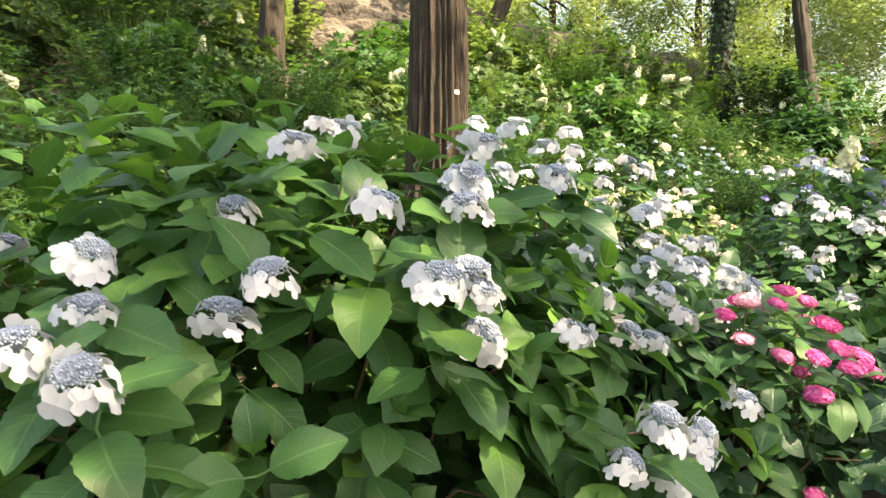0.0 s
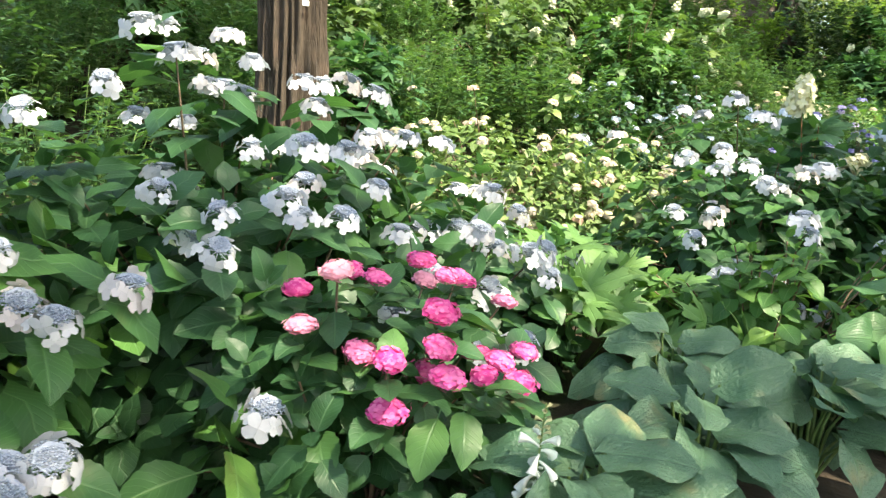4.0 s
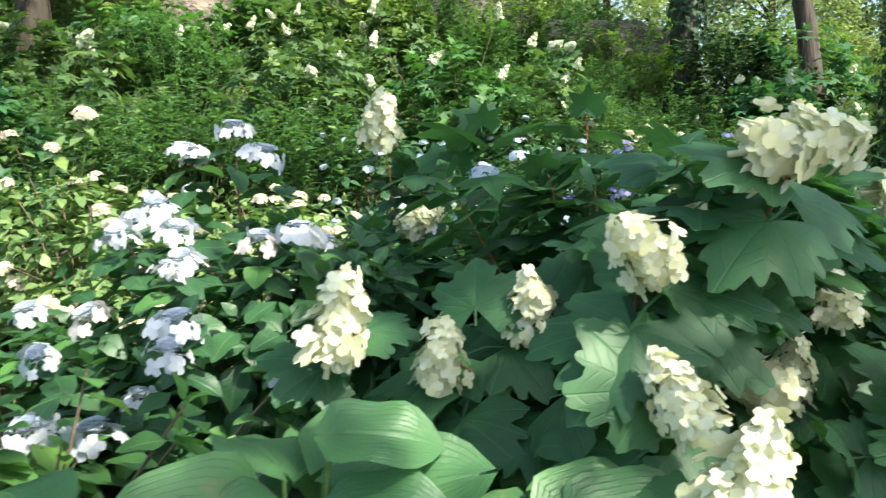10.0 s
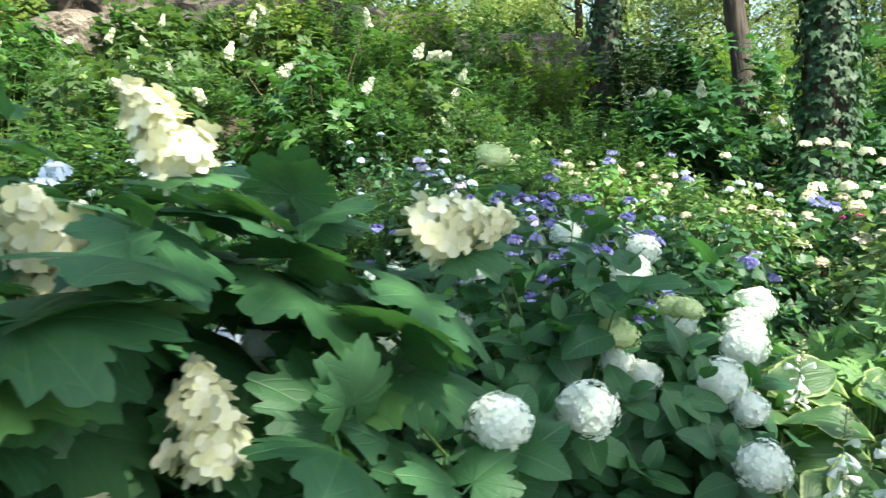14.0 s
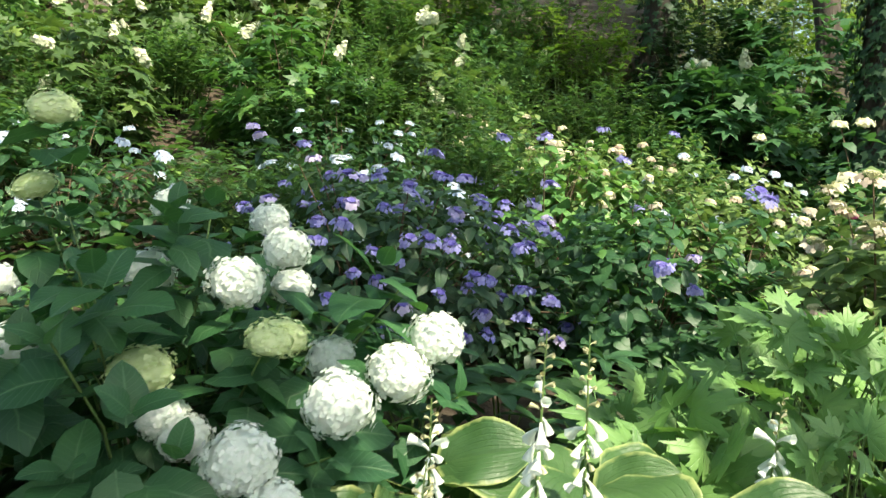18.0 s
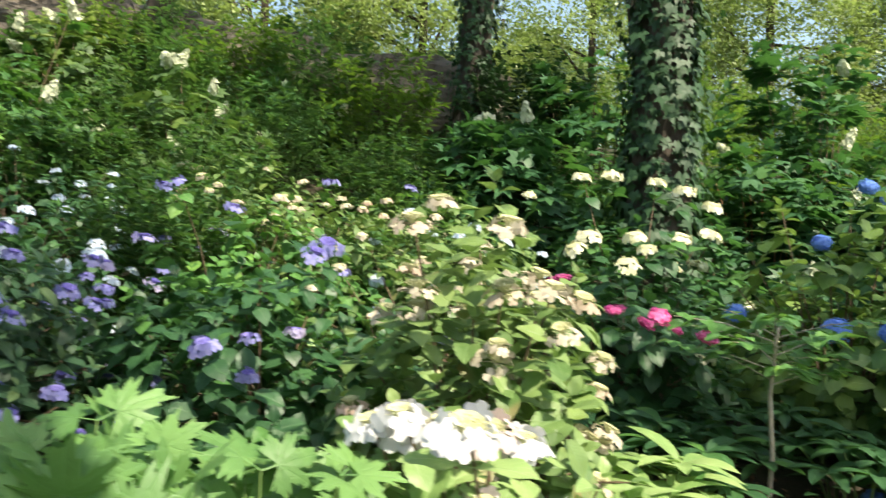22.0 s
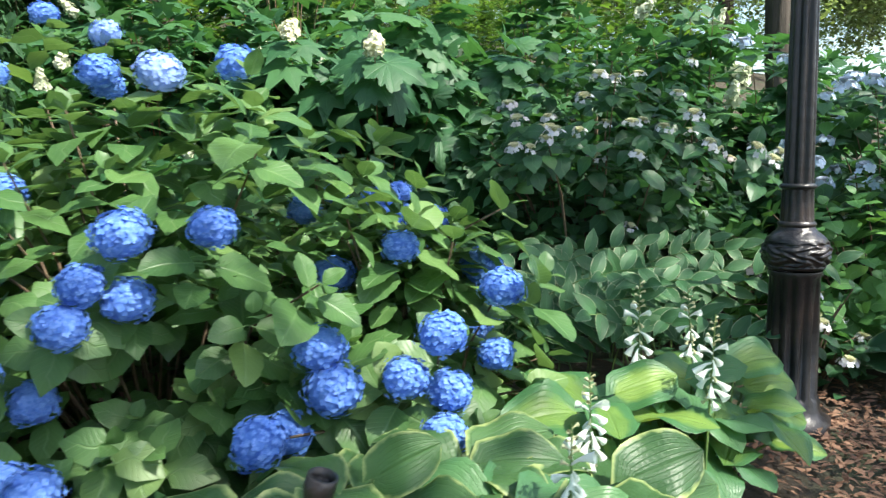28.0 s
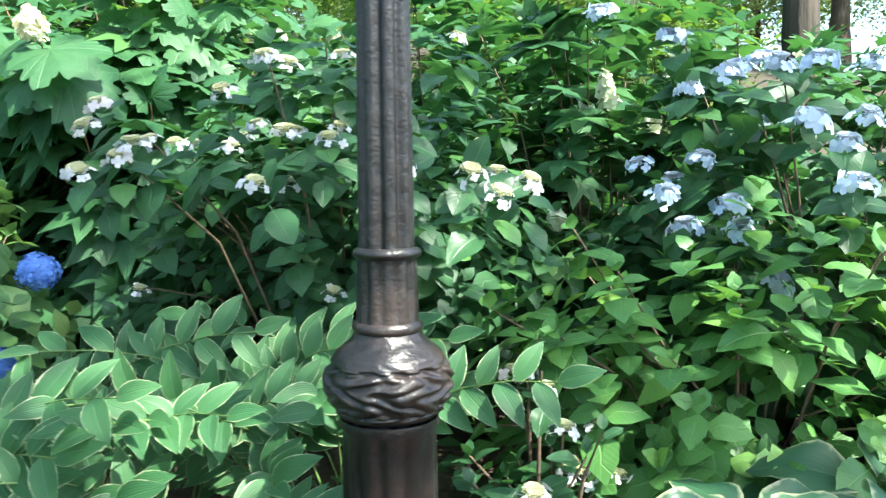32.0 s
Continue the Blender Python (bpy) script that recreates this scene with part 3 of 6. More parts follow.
CUT = [leaf_lobed(CUT_LOBES, 0.52, 53, 125, c, 0.15, 0.4, k) for k, c in enumerate((0.3, 0.15))]
IVY = [leaf_lobed(((0, 1.0, 24), (62, 0.72, 24), (-62, 0.72, 24)), 0.42, 9, 140, 0.2, 0.0, 0.2, 0, (0.04, 1.0))]

# ---- plants ----
SHARED = {}


def leaf_meshes(templates, mat):
    key = (id(templates), mat.name)
    if key not in SHARED:
        SHARED[key] = [np_mesh("leaf", *t, [mat]) for t in templates]
    return SHARED[key]


def set_leaves(owner, templates, far_templates, mat, m3, locs, near, rs, far_name="foliage"):
    """Puts leaves on a plant: the ones that face the walk as parts of their own, the rest joined."""
    locs = np.asarray(locs)
    face = locs[:, 0] * 0.629 - locs[:, 1] * 0.777 + 0.5 * locs[:, 2] + rs.uniform(-0.15, 0.15, len(locs))
    order = np.argsort(-face)
    mine, rest = order[:near], order[near:]
    meshes = leaf_meshes(templates, mat)
    for i in mine:
        part("leaf", meshes[rs.randint(len(meshes))], owner, as_matrix(m3[i], locs[i]))
    if len(rest):
        pick = rs.randint(len(far_templates), size=len(rest))
        sets = [batch(t, m3[rest[pick == k]], locs[rest[pick == k]]) for k, t in enumerate(far_templates) if (pick == k).any()]
        part(far_name, np_mesh(far_name, *merged(sets), [mat]), owner, kind="stuff")


def dome(n, rs, low=-0.45):
    """Points on a rounded shrub of radius one; z below 0 is its skirt."""
    a, z = rs.uniform(0, 2 * np.pi, n), rs.uniform(low, 1, n)
    s = np.sqrt(1 - z * z)
    return np.stack([np.cos(a) * s, np.sin(a) * s, z], -1)


def shrub(name, label, category, at, r, h, mat, shoots=90, leaf=0.16, templates=None, far=None, near=0, heads=(), more=0, head=None, head_r=0.085,
          seed=1, nodes=4, group="hydrangea shrubs of the bed", stem=None, high=-0.1, clear=0.15, rise=0.95, sky=0.3, face=0.25, sway=0.16, pool=0, aims=(), lean=0.0):
    """A hydrangea: shoots from the ground to a domed outline, leaves in crossed pairs below each tip, flower heads at tips.
    heads: places of heads in the world, with the kind of head where it is set; aims: directions for the first heads; more: that many on free tips; head: list of (head mesh, centre mesh or None)."""
    rs = np.random.RandomState(seed)
    templates, far = templates or HYD, far or HYD_FAR
    gz = ground_z(*at)
    base = np.array([at[0], at[1], gz])
    owner = thing(name, tuple(base), label, category, group)
    R = np.array([r[0], r[1], h * 0.65])
    mid = np.array([0, 0, h * 0.35])
    d = dome(shoots, rs, -0.8)
    f = rs.uniform(0.78, 1.0, (shoots, 1)) * (1 + 0.13 * np.sin(d[:, :1] * 7 + seed) * np.cos(d[:, 1:2] * 6 + seed * 2))
    k = shoots * 2 // 5
    f[:k] *= rs.uniform(0.45, 0.85, (k, 1))
    z_low = np.where(d[:, 2:3] < 0, h * 0.35 / (h * 0.65), 1.0)
    tips = d * f * R * np.concatenate([np.ones((shoots, 2)), z_low], 1) + mid
    kinds = [int(p[3]) if len(p) > 3 else -1 for p in heads] + [-1] * more
    hp = np.array([p[:3] for p in heads], float).reshape(-1, 3) - base
    out = unit(tips - mid * 0.6)
    free = np.ones(shoots, bool)
    if len(hp):
        gap = np.linalg.norm(tips[:, None] - hp[None], axis=2).min(1)
        free = gap > clear
    tips, out = tips[free], out[free]
    if more:
        front = out[:, 0] * 0.629 - out[:, 1] * 0.777 + 1.1 * out[:, 2]
        ok = np.where((out[:, 2] > high) & (np.linalg.norm((tips - mid) / R, axis=1) > 0.74) & (front > -0.1))[0]
        pick = rs.permutation(ok)[:more]
        hp = np.concatenate([hp, tips[pick]])
        keep = np.ones(len(tips), bool)
        keep[pick] = False
        tips, out = tips[keep], out[keep]
    if len(hp):
        ho = unit(hp - mid * 0.6)
        for i, (p, o) in enumerate(zip(hp, ho)):
            way = unit(o * sky + np.array([0.12, -0.2, rise]) + rs.normal(0, sway, 3))
            if i < len(aims):
                way = unit(aims[i])
            q = Vector(way).to_track_quat("Z", "Y").to_matrix()
            m = Matrix.Translation(p) @ q.to_4x4() @ pose(0, 0, 0, 0, 0, rs.uniform(0, 360)) @ Matrix.Diagonal((*[head_r * rs.uniform(0.82, 1.18)] * 3, 1))
            a, b = head[kinds[i] if kinds[i] >= 0 else rs.randint(pool or len(head))]
            fl = part("flower_head", a, owner, m)
            if b is not None:
                part("centre", b, fl)
        tips, out = np.concatenate([tips, hp - ho * 0.03]), np.concatenate([out, ho])
    n, has = len(tips), len(hp)
    axis = unit(out * 0.65 + np.array([0, 0, 0.7]) + rs.normal(0, 0.15, (n, 3)))
    side = unit(np.cross(axis, rs.normal(size=(n, 3))))
    other = np.cross(axis, side)
    dirs, ups, locs, sizes = [], [], [], []
    for k in range(nodes):
        grow = (0.5, 0.85, 1.0, 0.95, 0.9)[k]
        drop = (0.0, 0.25, 0.6, 1.0, 1.4)[k] * leaf
        e, tilt = (side, other)[k % 2], (0.55, 1.0, 1.3, 1.5, 1.6)[k]
        for s in (1, -1):
            th = tilt + rs.normal(0, 0.2, (n, 1))
            g = unit(e * s + other * rs.normal(0, 0.25, (n, 1)) * (k % 2 == 0) + side * rs.normal(0, 0.25, (n, 1)) * (k % 2))
            dv = axis * np.cos(th) + g * np.sin(th)
            dv[:, 2] -= 0.12 + 0.1 * k + 0.45 * lean
            sel = np.arange(n) < n - has if k == 0 else np.ones(n, bool)
            dirs.append(dv[sel]), ups.append((axis + np.array([0.25 * lean, -0.95 * lean, 0.45]) + out * face)[sel])
            locs.append((tips - axis * drop)[sel]), sizes.append((leaf * grow * rs.uniform(0.72, 1.15, n))[sel])
    dirs, ups, locs, sizes = map(np.concatenate, (dirs, ups, locs, sizes))
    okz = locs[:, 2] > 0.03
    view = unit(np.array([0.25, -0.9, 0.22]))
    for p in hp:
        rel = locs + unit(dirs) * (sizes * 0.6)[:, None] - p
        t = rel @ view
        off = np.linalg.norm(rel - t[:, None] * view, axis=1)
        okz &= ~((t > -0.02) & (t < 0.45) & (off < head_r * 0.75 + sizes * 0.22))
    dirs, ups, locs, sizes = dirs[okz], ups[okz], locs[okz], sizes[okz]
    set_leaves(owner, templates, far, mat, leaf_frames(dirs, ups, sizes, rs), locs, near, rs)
    sets = []
    for t in tips[:: max(1, len(tips) // 45)]:
        foot = np.array([t[0] * 0.22, t[1] * 0.22, -0.03]) + rs.normal(0, 0.03, 3) * [1, 1, 0]
        knee = foot * 0.45 + t * 0.55 + np.array([0, 0, 0.12 * h])
        sets.append(tube([foot, foot * 0.7 + knee * 0.3, knee, (knee + t) / 2, t], [0.009, 0.008, 0.006, 0.0045, 0.0035], 4))
    part("branchwork", np_mesh("branchwork", *merged(sets), [stem or STEM_WOOD]), owner, kind="stuff")
    return owner


def hosta(at, label, mat, leaves=16, leaf=0.28, seed=1, tall=0.35, spikes=0, spike_h=0.75, spike_at=()):
    rs = np.random.RandomState(seed)
    gz = ground_z(*at)
    owner = thing("hosta", (at[0], at[1], gz), label, "hosta", "hostas of the bed")
    meshes = leaf_meshes(HOSTA, mat)
    stems = []
    for k in range(leaves):
        q = k / leaves
        a = k * 2.39996 + rs.uniform(-0.3, 0.3)
        rad = leaf * (0.25 + 0.75 * q) * rs.uniform(0.8, 1.1)
        up = tall * (1.1 - 0.6 * q) * rs.uniform(0.85, 1.15)
        o = np.array([np.cos(a), np.sin(a), 0])
        foot, top = o * 0.03 + [0, 0, -0.02], o * rad + [0, 0, up]
        stems.append(tube([foot, foot * 0.5 + top * 0.5 + [0, 0, up * 0.2], top], [0.009, 0.007, 0.005], 5))
        dv = o + np.array([0, 0, 0.5 * (1 - q) - 0.2]) + rs.normal(0, 0.16, 3)
        m3 = leaf_frames(dv[None], np.array([[0.42, -0.52, 1.0]]) + o * 0.2, [leaf * rs.uniform(0.75, 1.15)], rs, 0.3)[0]
        part("leaf", meshes[rs.randint(len(meshes))], owner, as_matrix(m3, top))
    part("stalk_tuft", np_mesh("stalk_tuft", *merged(stems), [STEM_GREEN]), owner, kind="stuff")
    for k in range(spikes):
        a = rs.uniform(0, 6.28)
        p = np.array([np.cos(a), np.sin(a), 0]) * leaf * rs.uniform(0.2, 0.9)
        flower_spike(owner, p, spike_h * rs.uniform(0.8, 1.15), rs)
    for x, y, z in spike_at:
        flower_spike(owner, np.array([x - at[0], y - at[1], 0.0]) * 0.8, z - gz, rs, 1.15)
    return owner


def flower_spike(owner, p, h, rs, full=1.0):
    """A hosta's flower stalk with hanging pale bells."""
    lean = rs.normal(0, 0.06, 3) * [1, 1, 0]
    pts = [p + lean * t * h + np.array([0, 0, t * h]) for t in (0, 0.35, 0.7, 1.0)]
    st = part("flower_stalk", np_mesh("flower_stalk", *tube(pts, [0.006, 0.005, 0.004, 0.002], 5), [STEM_GREEN]), owner)
    bell = tube([(0, 0, 0), (0, 0.35, 0.02), (0, 0.7, -0.06), (0, 1.0, -0.2)], [0.05, 0.08, 0.16, 0.27], 6)
    n = 30
    k = np.arange(n)
    a, t = k * 2.4 + rs.uniform(-0.4, 0.4, n), 0.6 + 0.39 * k / n
    d = np.stack([np.cos(a), np.sin(a), rs.uniform(-1.2, -0.1, n)], -1)
    open_now = (k > 5 - 4 * (full > 1)) & (k < 17 * full) & (rs.uniform(size=n) < 0.7 * full)
    d[:, 2] = np.where(k >= 17, 0.7, d[:, 2])
    size = np.where(open_now, 0.05 * full, np.where(k >= 17, 0.03 - 0.0008 * (k - 17), 0.026)) * rs.uniform(0.75, 1.15, n)
    m3 = leaf_frames(d, np.tile([[0, 0, 1.0]], (n, 1)), size, rs, 0.3)
    locs = p + lean * (t * h)[:, None] + np.stack([0 * t, 0 * t, t * h], -1)
    part("flower", np_mesh("flower", *batch(bell, m3[open_now], locs[open_now]), [PETAL_BALL]), st, kind="stuff")
    part("flower_bud", np_mesh("flower_bud", *batch(bell, m3[~open_now], locs[~open_now]), [BUD_CREAM]), st, kind="stuff")


def cut_plant(at, label, r=0.5, h=0.55, stalks=18, leaf=0.2, seed=1, mat=None):
    """A perennial with deeply cut leaves in threes on thin stalks."""
    rs = np.random.RandomState(seed)
    gz = ground_z(*at)
    owner = thing("cut_leaf_perennial", (at[0], at[1], gz), label, "perennial", "cut-leaved perennials")
    meshes, stems = leaf_meshes(CUT, mat or LEAF_CUT), []
    for k in range(stalks):
        a, q = rs.uniform(0, 6.28), math.sqrt(rs.uniform(0.02, 1))
        top = np.array([np.cos(a) * r * q, np.sin(a) * r * q, h * (1.05 - 0.45 * q * q) * rs.uniform(0.8, 1.1)])
        foot = np.array([top[0] * 0.25, top[1] * 0.25, -0.02])
        stems.append(tube([foot, foot * 0.4 + top * 0.6 + [0, 0, 0.04], top], [0.005, 0.004, 0.003], 4))
        o = np.array([np.cos(a), np.sin(a), 0.0])
        for s in (-1.2, 0, 1.2):
            dv = np.array([np.cos(a + s), np.sin(a + s), 0.35 + rs.normal(0, 0.3)])
            m3 = leaf_frames(dv[None], np.array([[0.45, -0.55, 0.8]]) + o * 0.2, [leaf * rs.uniform(0.7, 1.15)], rs, 0.6)[0]
            part("leaf", meshes[rs.randint(len(meshes))], owner, as_matrix(m3, top))
    part("stalk_tuft", np_mesh("stalk_tuft", *merged(stems), [STEM_GREEN]), owner, kind="stuff")
    return owner


def rosette(at, label, r=0.2, h=0.4, whorls=7, leaf=0.2, seed=1, mat=None, name="hellebore", joined=False):
    """Long leaflets in whorls on stalks."""
    rs = np.random.RandomState(seed)
    owner = thing(name, (at[0], at[1], ground_z(*at)), label, "perennial", "low perennials at the edge")
    meshes, stems, sets = leaf_meshes(LONG, mat or LEAF_HELLE_LIT), [], []
    for k in range(whorls):
        a, q = k * 2.4, math.sqrt((k + 0.5) / whorls)
        top = np.array([np.cos(a) * r * q, np.sin(a) * r * q, h * (1.1 - 0.5 * q) * rs.uniform(0.85, 1.1)])
        stems.append(tube([top * [0.15, 0.15, 0] - [0, 0, 0.02], top * [0.6, 0.6, 0.7], top], [0.008, 0.006, 0.005], 5))
        for j in range(7):
            b = j / 7 * 6.283 + rs.uniform(-0.2, 0.2)
            dv = np.array([np.cos(b), np.sin(b), 0.3 + rs.normal(0, 0.15)]) + np.array([np.cos(a), np.sin(a), 0]) * 0.35
            m3 = leaf_frames(dv[None], np.array([[0, 0, 1.0]]), [leaf * rs.uniform(0.75, 1.15)], rs, 0.2)[0]
            if joined:
                sets.append(batch(LONG[rs.randint(2)], m3[None], top[None]))
            else:
                part("leaf", meshes[rs.randint(2)], owner, as_matrix(m3, top))
    if joined:
        part("foliage", np_mesh("foliage", *merged(sets), [mat or LEAF_HELLE_LIT]), owner, kind="stuff")
    part("stalk_tuft", np_mesh("stalk_tuft", *merged(stems), [STEM_GREEN]), owner, kind="stuff")
    return owner


def seal_stem(at, turn, length, seed):
    """An arching stem with paired white-edged leaves."""
    rs = np.random.RandomState(seed)
    owner = thing("solomons_seal", (at[0], at[1], ground_z(*at)), "arching variegated Solomon's seal with white-edged green leaves", "perennial", "variegated Solomon's seal")
    t = np.linspace(0, 1, 9)
    o = np.array([np.cos(turn), np.sin(turn), 0])
    pts = o * (length * 0.75 * t ** 1.9)[:, None] + np.array([0, 0, 1.0]) * (length * (0.95 * t - 0.33 * t ** 2.6))[:, None]
    pts[0, 2] = -0.02
    part("stem", np_mesh("stem", *tube(pts, np.linspace(0.005, 0.002, 9), 5), [STEM_GREEN]), owner)
    meshes = leaf_meshes(SEAL, LEAF_SEAL)
    n = 12
    near = unit(np.array([0.1, -0.8, 0.6]) + rs.normal(0, 0.16, 3))
    for k in range(n):
        q = 0.44 + 0.55 * k / (n - 1)
        p = np.array([np.interp(q, t, pts[:, j]) for j in range(3)])
        way = np.array([np.interp(min(q + 0.06, 1), t, pts[:, j]) - np.interp(q - 0.06, t, pts[:, j]) for j in range(3)])
        side = unit(np.cross(near, way))
        dv = unit(way) * 0.62 + side * (1 if k % 2 else -1) * (0.8 if k < n - 1 else 0.1) + np.array([0, 0, 0.1])
        m3 = leaf_frames(dv[None], near[None], [0.175 * (1.05 - 0.3 * q) * rs.uniform(0.9, 1.15)], rs, 0.25)[0]
        part("leaf", meshes[rs.randint(2)], owner, as_matrix(m3, p))


def wild_shrub(at, r, h, seed, shoots=60, leaf=0.075, mat=None, label="feathery yellow-green wild shrub on the slope", per=32, templates=None, name="wild_shrub"):
    """Upright wands set with many small leaves."""
    rs = np.random.RandomState(seed)
    owner = thing(name, (at[0], at[1], ground_z(*at)), label, "shrub", "wild shrubs on the slope")
    a, q = rs.uniform(0, 6.283, shoots), np.sqrt(rs.uniform(0, 1, shoots))
    foot = np.stack([np.cos(a) * q * r * 0.55, np.sin(a) * q * r * 0.55, np.full(shoots, -0.04)], -1)
    top = np.stack([np.cos(a) * q * r, np.sin(a) * q * r, h * rs.uniform(0.6, 1.1, shoots) * (1 - 0.3 * q ** 2)], -1)
    t = rs.uniform(0.25, 1.0, (shoots, per, 1))
    bend = np.array([0, 0, 0.12 * h]) * (t * (1 - t) * 4)
    locs = (foot[:, None] * (1 - t) + top[:, None] * t + bend).reshape(-1, 3)
    locs += rs.normal(0, 0.025, locs.shape)
    n = len(locs)
    b = rs.uniform(0, 6.283, n)
    dirs = np.stack([np.cos(b), np.sin(b), rs.uniform(-0.1, 0.7, n)], -1)
    m3 = leaf_frames(dirs, np.tile([[0, 0, 1.0]], (n, 1)) + dirs * [0.3, 0.3, 0], leaf * rs.uniform(0.6, 1.25, n), rs)
    tp = templates or SLIM
    pick = rs.randint(len(tp), size=n)
    sets = [batch(tp[k], m3[pick == k], locs[pick == k]) for k in range(len(tp))]
    part("foliage", np_mesh("foliage", *merged(sets), [mat or LEAF_WILD]), owner, kind="stuff")
    st = [tube([f, f * 0.5 + p * 0.5 + [0, 0, 0.12 * h], p], [0.006, 0.004, 0.002], 3) for f, p in zip(foot, top)]
    part("branchwork", np_mesh("branchwork", *merged(st), [STEM_GREEN]), owner, kind="stuff")
    return owner


def bark_trunk(pts, radii, sides, seed, rough=0.26):
    """A trunk with long ridges in its bark."""
    rs = np.random.RandomState(seed)
    n = len(pts) * (16 if sides > 40 else 6)
    p = np.stack([np.interp(np.linspace(0, 1, n), np.linspace(0, 1, len(pts)), np.asarray(pts)[:, k]) for k in range(3)], -1)
    r = np.interp(np.linspace(0, 1, n), np.linspace(0, 1, len(radii)), radii)
    v, f, uv = tube(p, r, sides)
    v = v.reshape(n, sides, 3)
    th, row = np.arange(sides)[None] / sides * 2 * np.pi, np.arange(n)[:, None] * (48.0 / n)
    ridge = np.zeros((n, sides))
    for freq, amp in ((5, 0.25), (11, 0.4), (17, 0.6), (25, 0.8), (34, 0.6)):
        a, b, c = rs.uniform(0, 6.28, 3)
        ridge += amp * np.sin(freq * th + a + 1.1 * np.sin(row * rs.uniform(0.3, 0.7) + b) + 0.5 * np.sin(row * rs.uniform(1.2, 2.2) + c))
    ridge = np.sign(ridge) * np.abs(ridge) ** 0.6 + rs.uniform(-0.2, 0.2, ridge.shape)
    v = p[:, None] + (v - p[:, None]) * (1 + rough * ridge[..., None] * 0.45)
    return v.reshape(-1, 3), f, uv


def tree(at, r0, h, label, seed, lean=(0, 0), crown=None, leaves=9000, leaf=0.16, mat=None, bark=None, ivy=0, limbs=7, sides=28, name="tree", low=0.55, group="trees of the slope", shapes=None):
    """Tapered trunk, forking limbs, and a crown of single leaves gathered in sprays. crown: radius, half height, height of its middle."""
    rs = np.random.RandomState(seed)
    gz = ground_z(*at)
    owner = thing(name, (at[0], at[1], gz), label, "tree", group)
    t = np.linspace(0, 1, 8)
    pts = np.stack([lean[0] * t ** 1.2 + 0.04 * np.sin(t * 5 + seed), lean[1] * t ** 1.2 + 0.04 * np.cos(t * 4 + seed), h * t - 0.1 * (1 - t)], -1)
    radii = r0 * (1 - 0.55 * t)
    radii[0] *= 1.35
    part("trunk", np_mesh("trunk", *bark_trunk(pts, radii, sides, seed), [bark or BARK]), owner)
    cr, ch, cz = crown
    cx, cy = lean[0] * (cz / h) ** 1.2, lean[1] * (cz / h) ** 1.2
    sprays, sets = [], []
    for k in range(limbs):
        q = rs.uniform(low, 1.0)
        p0 = np.array([np.interp(q, t, pts[:, j]) for j in range(3)])
        a = k * 2.4 + rs.uniform(-0.4, 0.4)
        p2 = np.array([cx + np.cos(a) * cr * rs.uniform(0.5, 0.9), cy + np.sin(a) * cr * rs.uniform(0.5, 0.9), cz + ch * rs.uniform(-0.5, 0.7)])
        p1 = p0 * 0.5 + p2 * 0.5 + [0, 0, ch * 0.12]
        r1 = r0 * (1 - 0.55 * q) * 0.5
        sets.append(tube([p0, p0 * 0.6 + p1 * 0.4, p1, p1 * 0.5 + p2 * 0.5 - [0, 0, 0.1], p2], [r1, r1 * 0.8, r1 * 0.55, r1 * 0.35, r1 * 0.12], 8))
        for j in range(4):
            m = rs.uniform(0.35, 1)
            b0 = p1 * (1 - m) + p2 * m
            b1 = b0 + rs.normal(0, 0.35, 3) * [cr, cr, ch * 0.6]
            sets.append(tube([b0, b0 * 0.5 + b1 * 0.5 + [0, 0, 0.08], b1], [r1 * 0.25, r1 * 0.16, 0.008], 5))
            sprays.append(b1), sprays.append(b0 * 0.4 + b1 * 0.6)
    part("limb_work", np_mesh("limb_work", *merged(sets), [bark or BARK]), owner, kind="stuff")
    d = dome(150, rs, -0.8) * rs.uniform(0.35, 1.0, (150, 1)) ** 0.5
    sprays = np.concatenate([np.array(sprays), d * [cr, cr, ch] + [cx, cy, cz]])
    c = sprays[rs.randint(len(sprays), size=leaves)]
    locs = c + rs.normal(0, 1, (leaves, 3)) * [cr * 0.11, cr * 0.11, ch * 0.07]
    b = rs.uniform(0, 6.283, leaves)
    dirs = np.stack([np.cos(b), np.sin(b), rs.uniform(-0.7, 0.25, leaves)], -1)
    m3 = leaf_frames(dirs, np.tile([[0, 0, 1.0]], (leaves, 1)) + rs.normal(0, 0.35, (leaves, 3)), leaf * rs.uniform(0.6, 1.3, leaves), rs)
    pick, shapes = rs.randint(2, size=leaves), shapes or ROUND
    part("crown", np_mesh("crown", *merged([batch(shapes[k], m3[pick == k], locs[pick == k]) for k in range(2)]), [mat or LEAF_TREE]), owner, kind="stuff")
    if ivy:
        q = rs.uniform(0, 0.8, ivy)
        a = rs.uniform(0, 6.283, ivy)
        cen = np.stack([np.interp(q, t, pts[:, j]) for j in range(3)], -1)
        o = np.stack([np.cos(a), np.sin(a), np.zeros(ivy)], -1)
        rad = np.interp(q, t, radii) * 1.05 + np.abs(rs.normal(0, 0.09, ivy))
        locs = cen + o * rad[:, None]
        m3 = leaf_frames(o * 0.5 + [0, 0, -1.0] + rs.normal(0, 0.3, (ivy, 3)), o + [0, 0, 0.4], 0.1 * rs.uniform(0.6, 1.3, ivy), rs)
        part("ivy", np_mesh("ivy", *batch(IVY[0], m3, locs), [LEAF_IVY]), owner, label="dark evergreen ivy climbing the trunk", kind="stuff")
    return owner


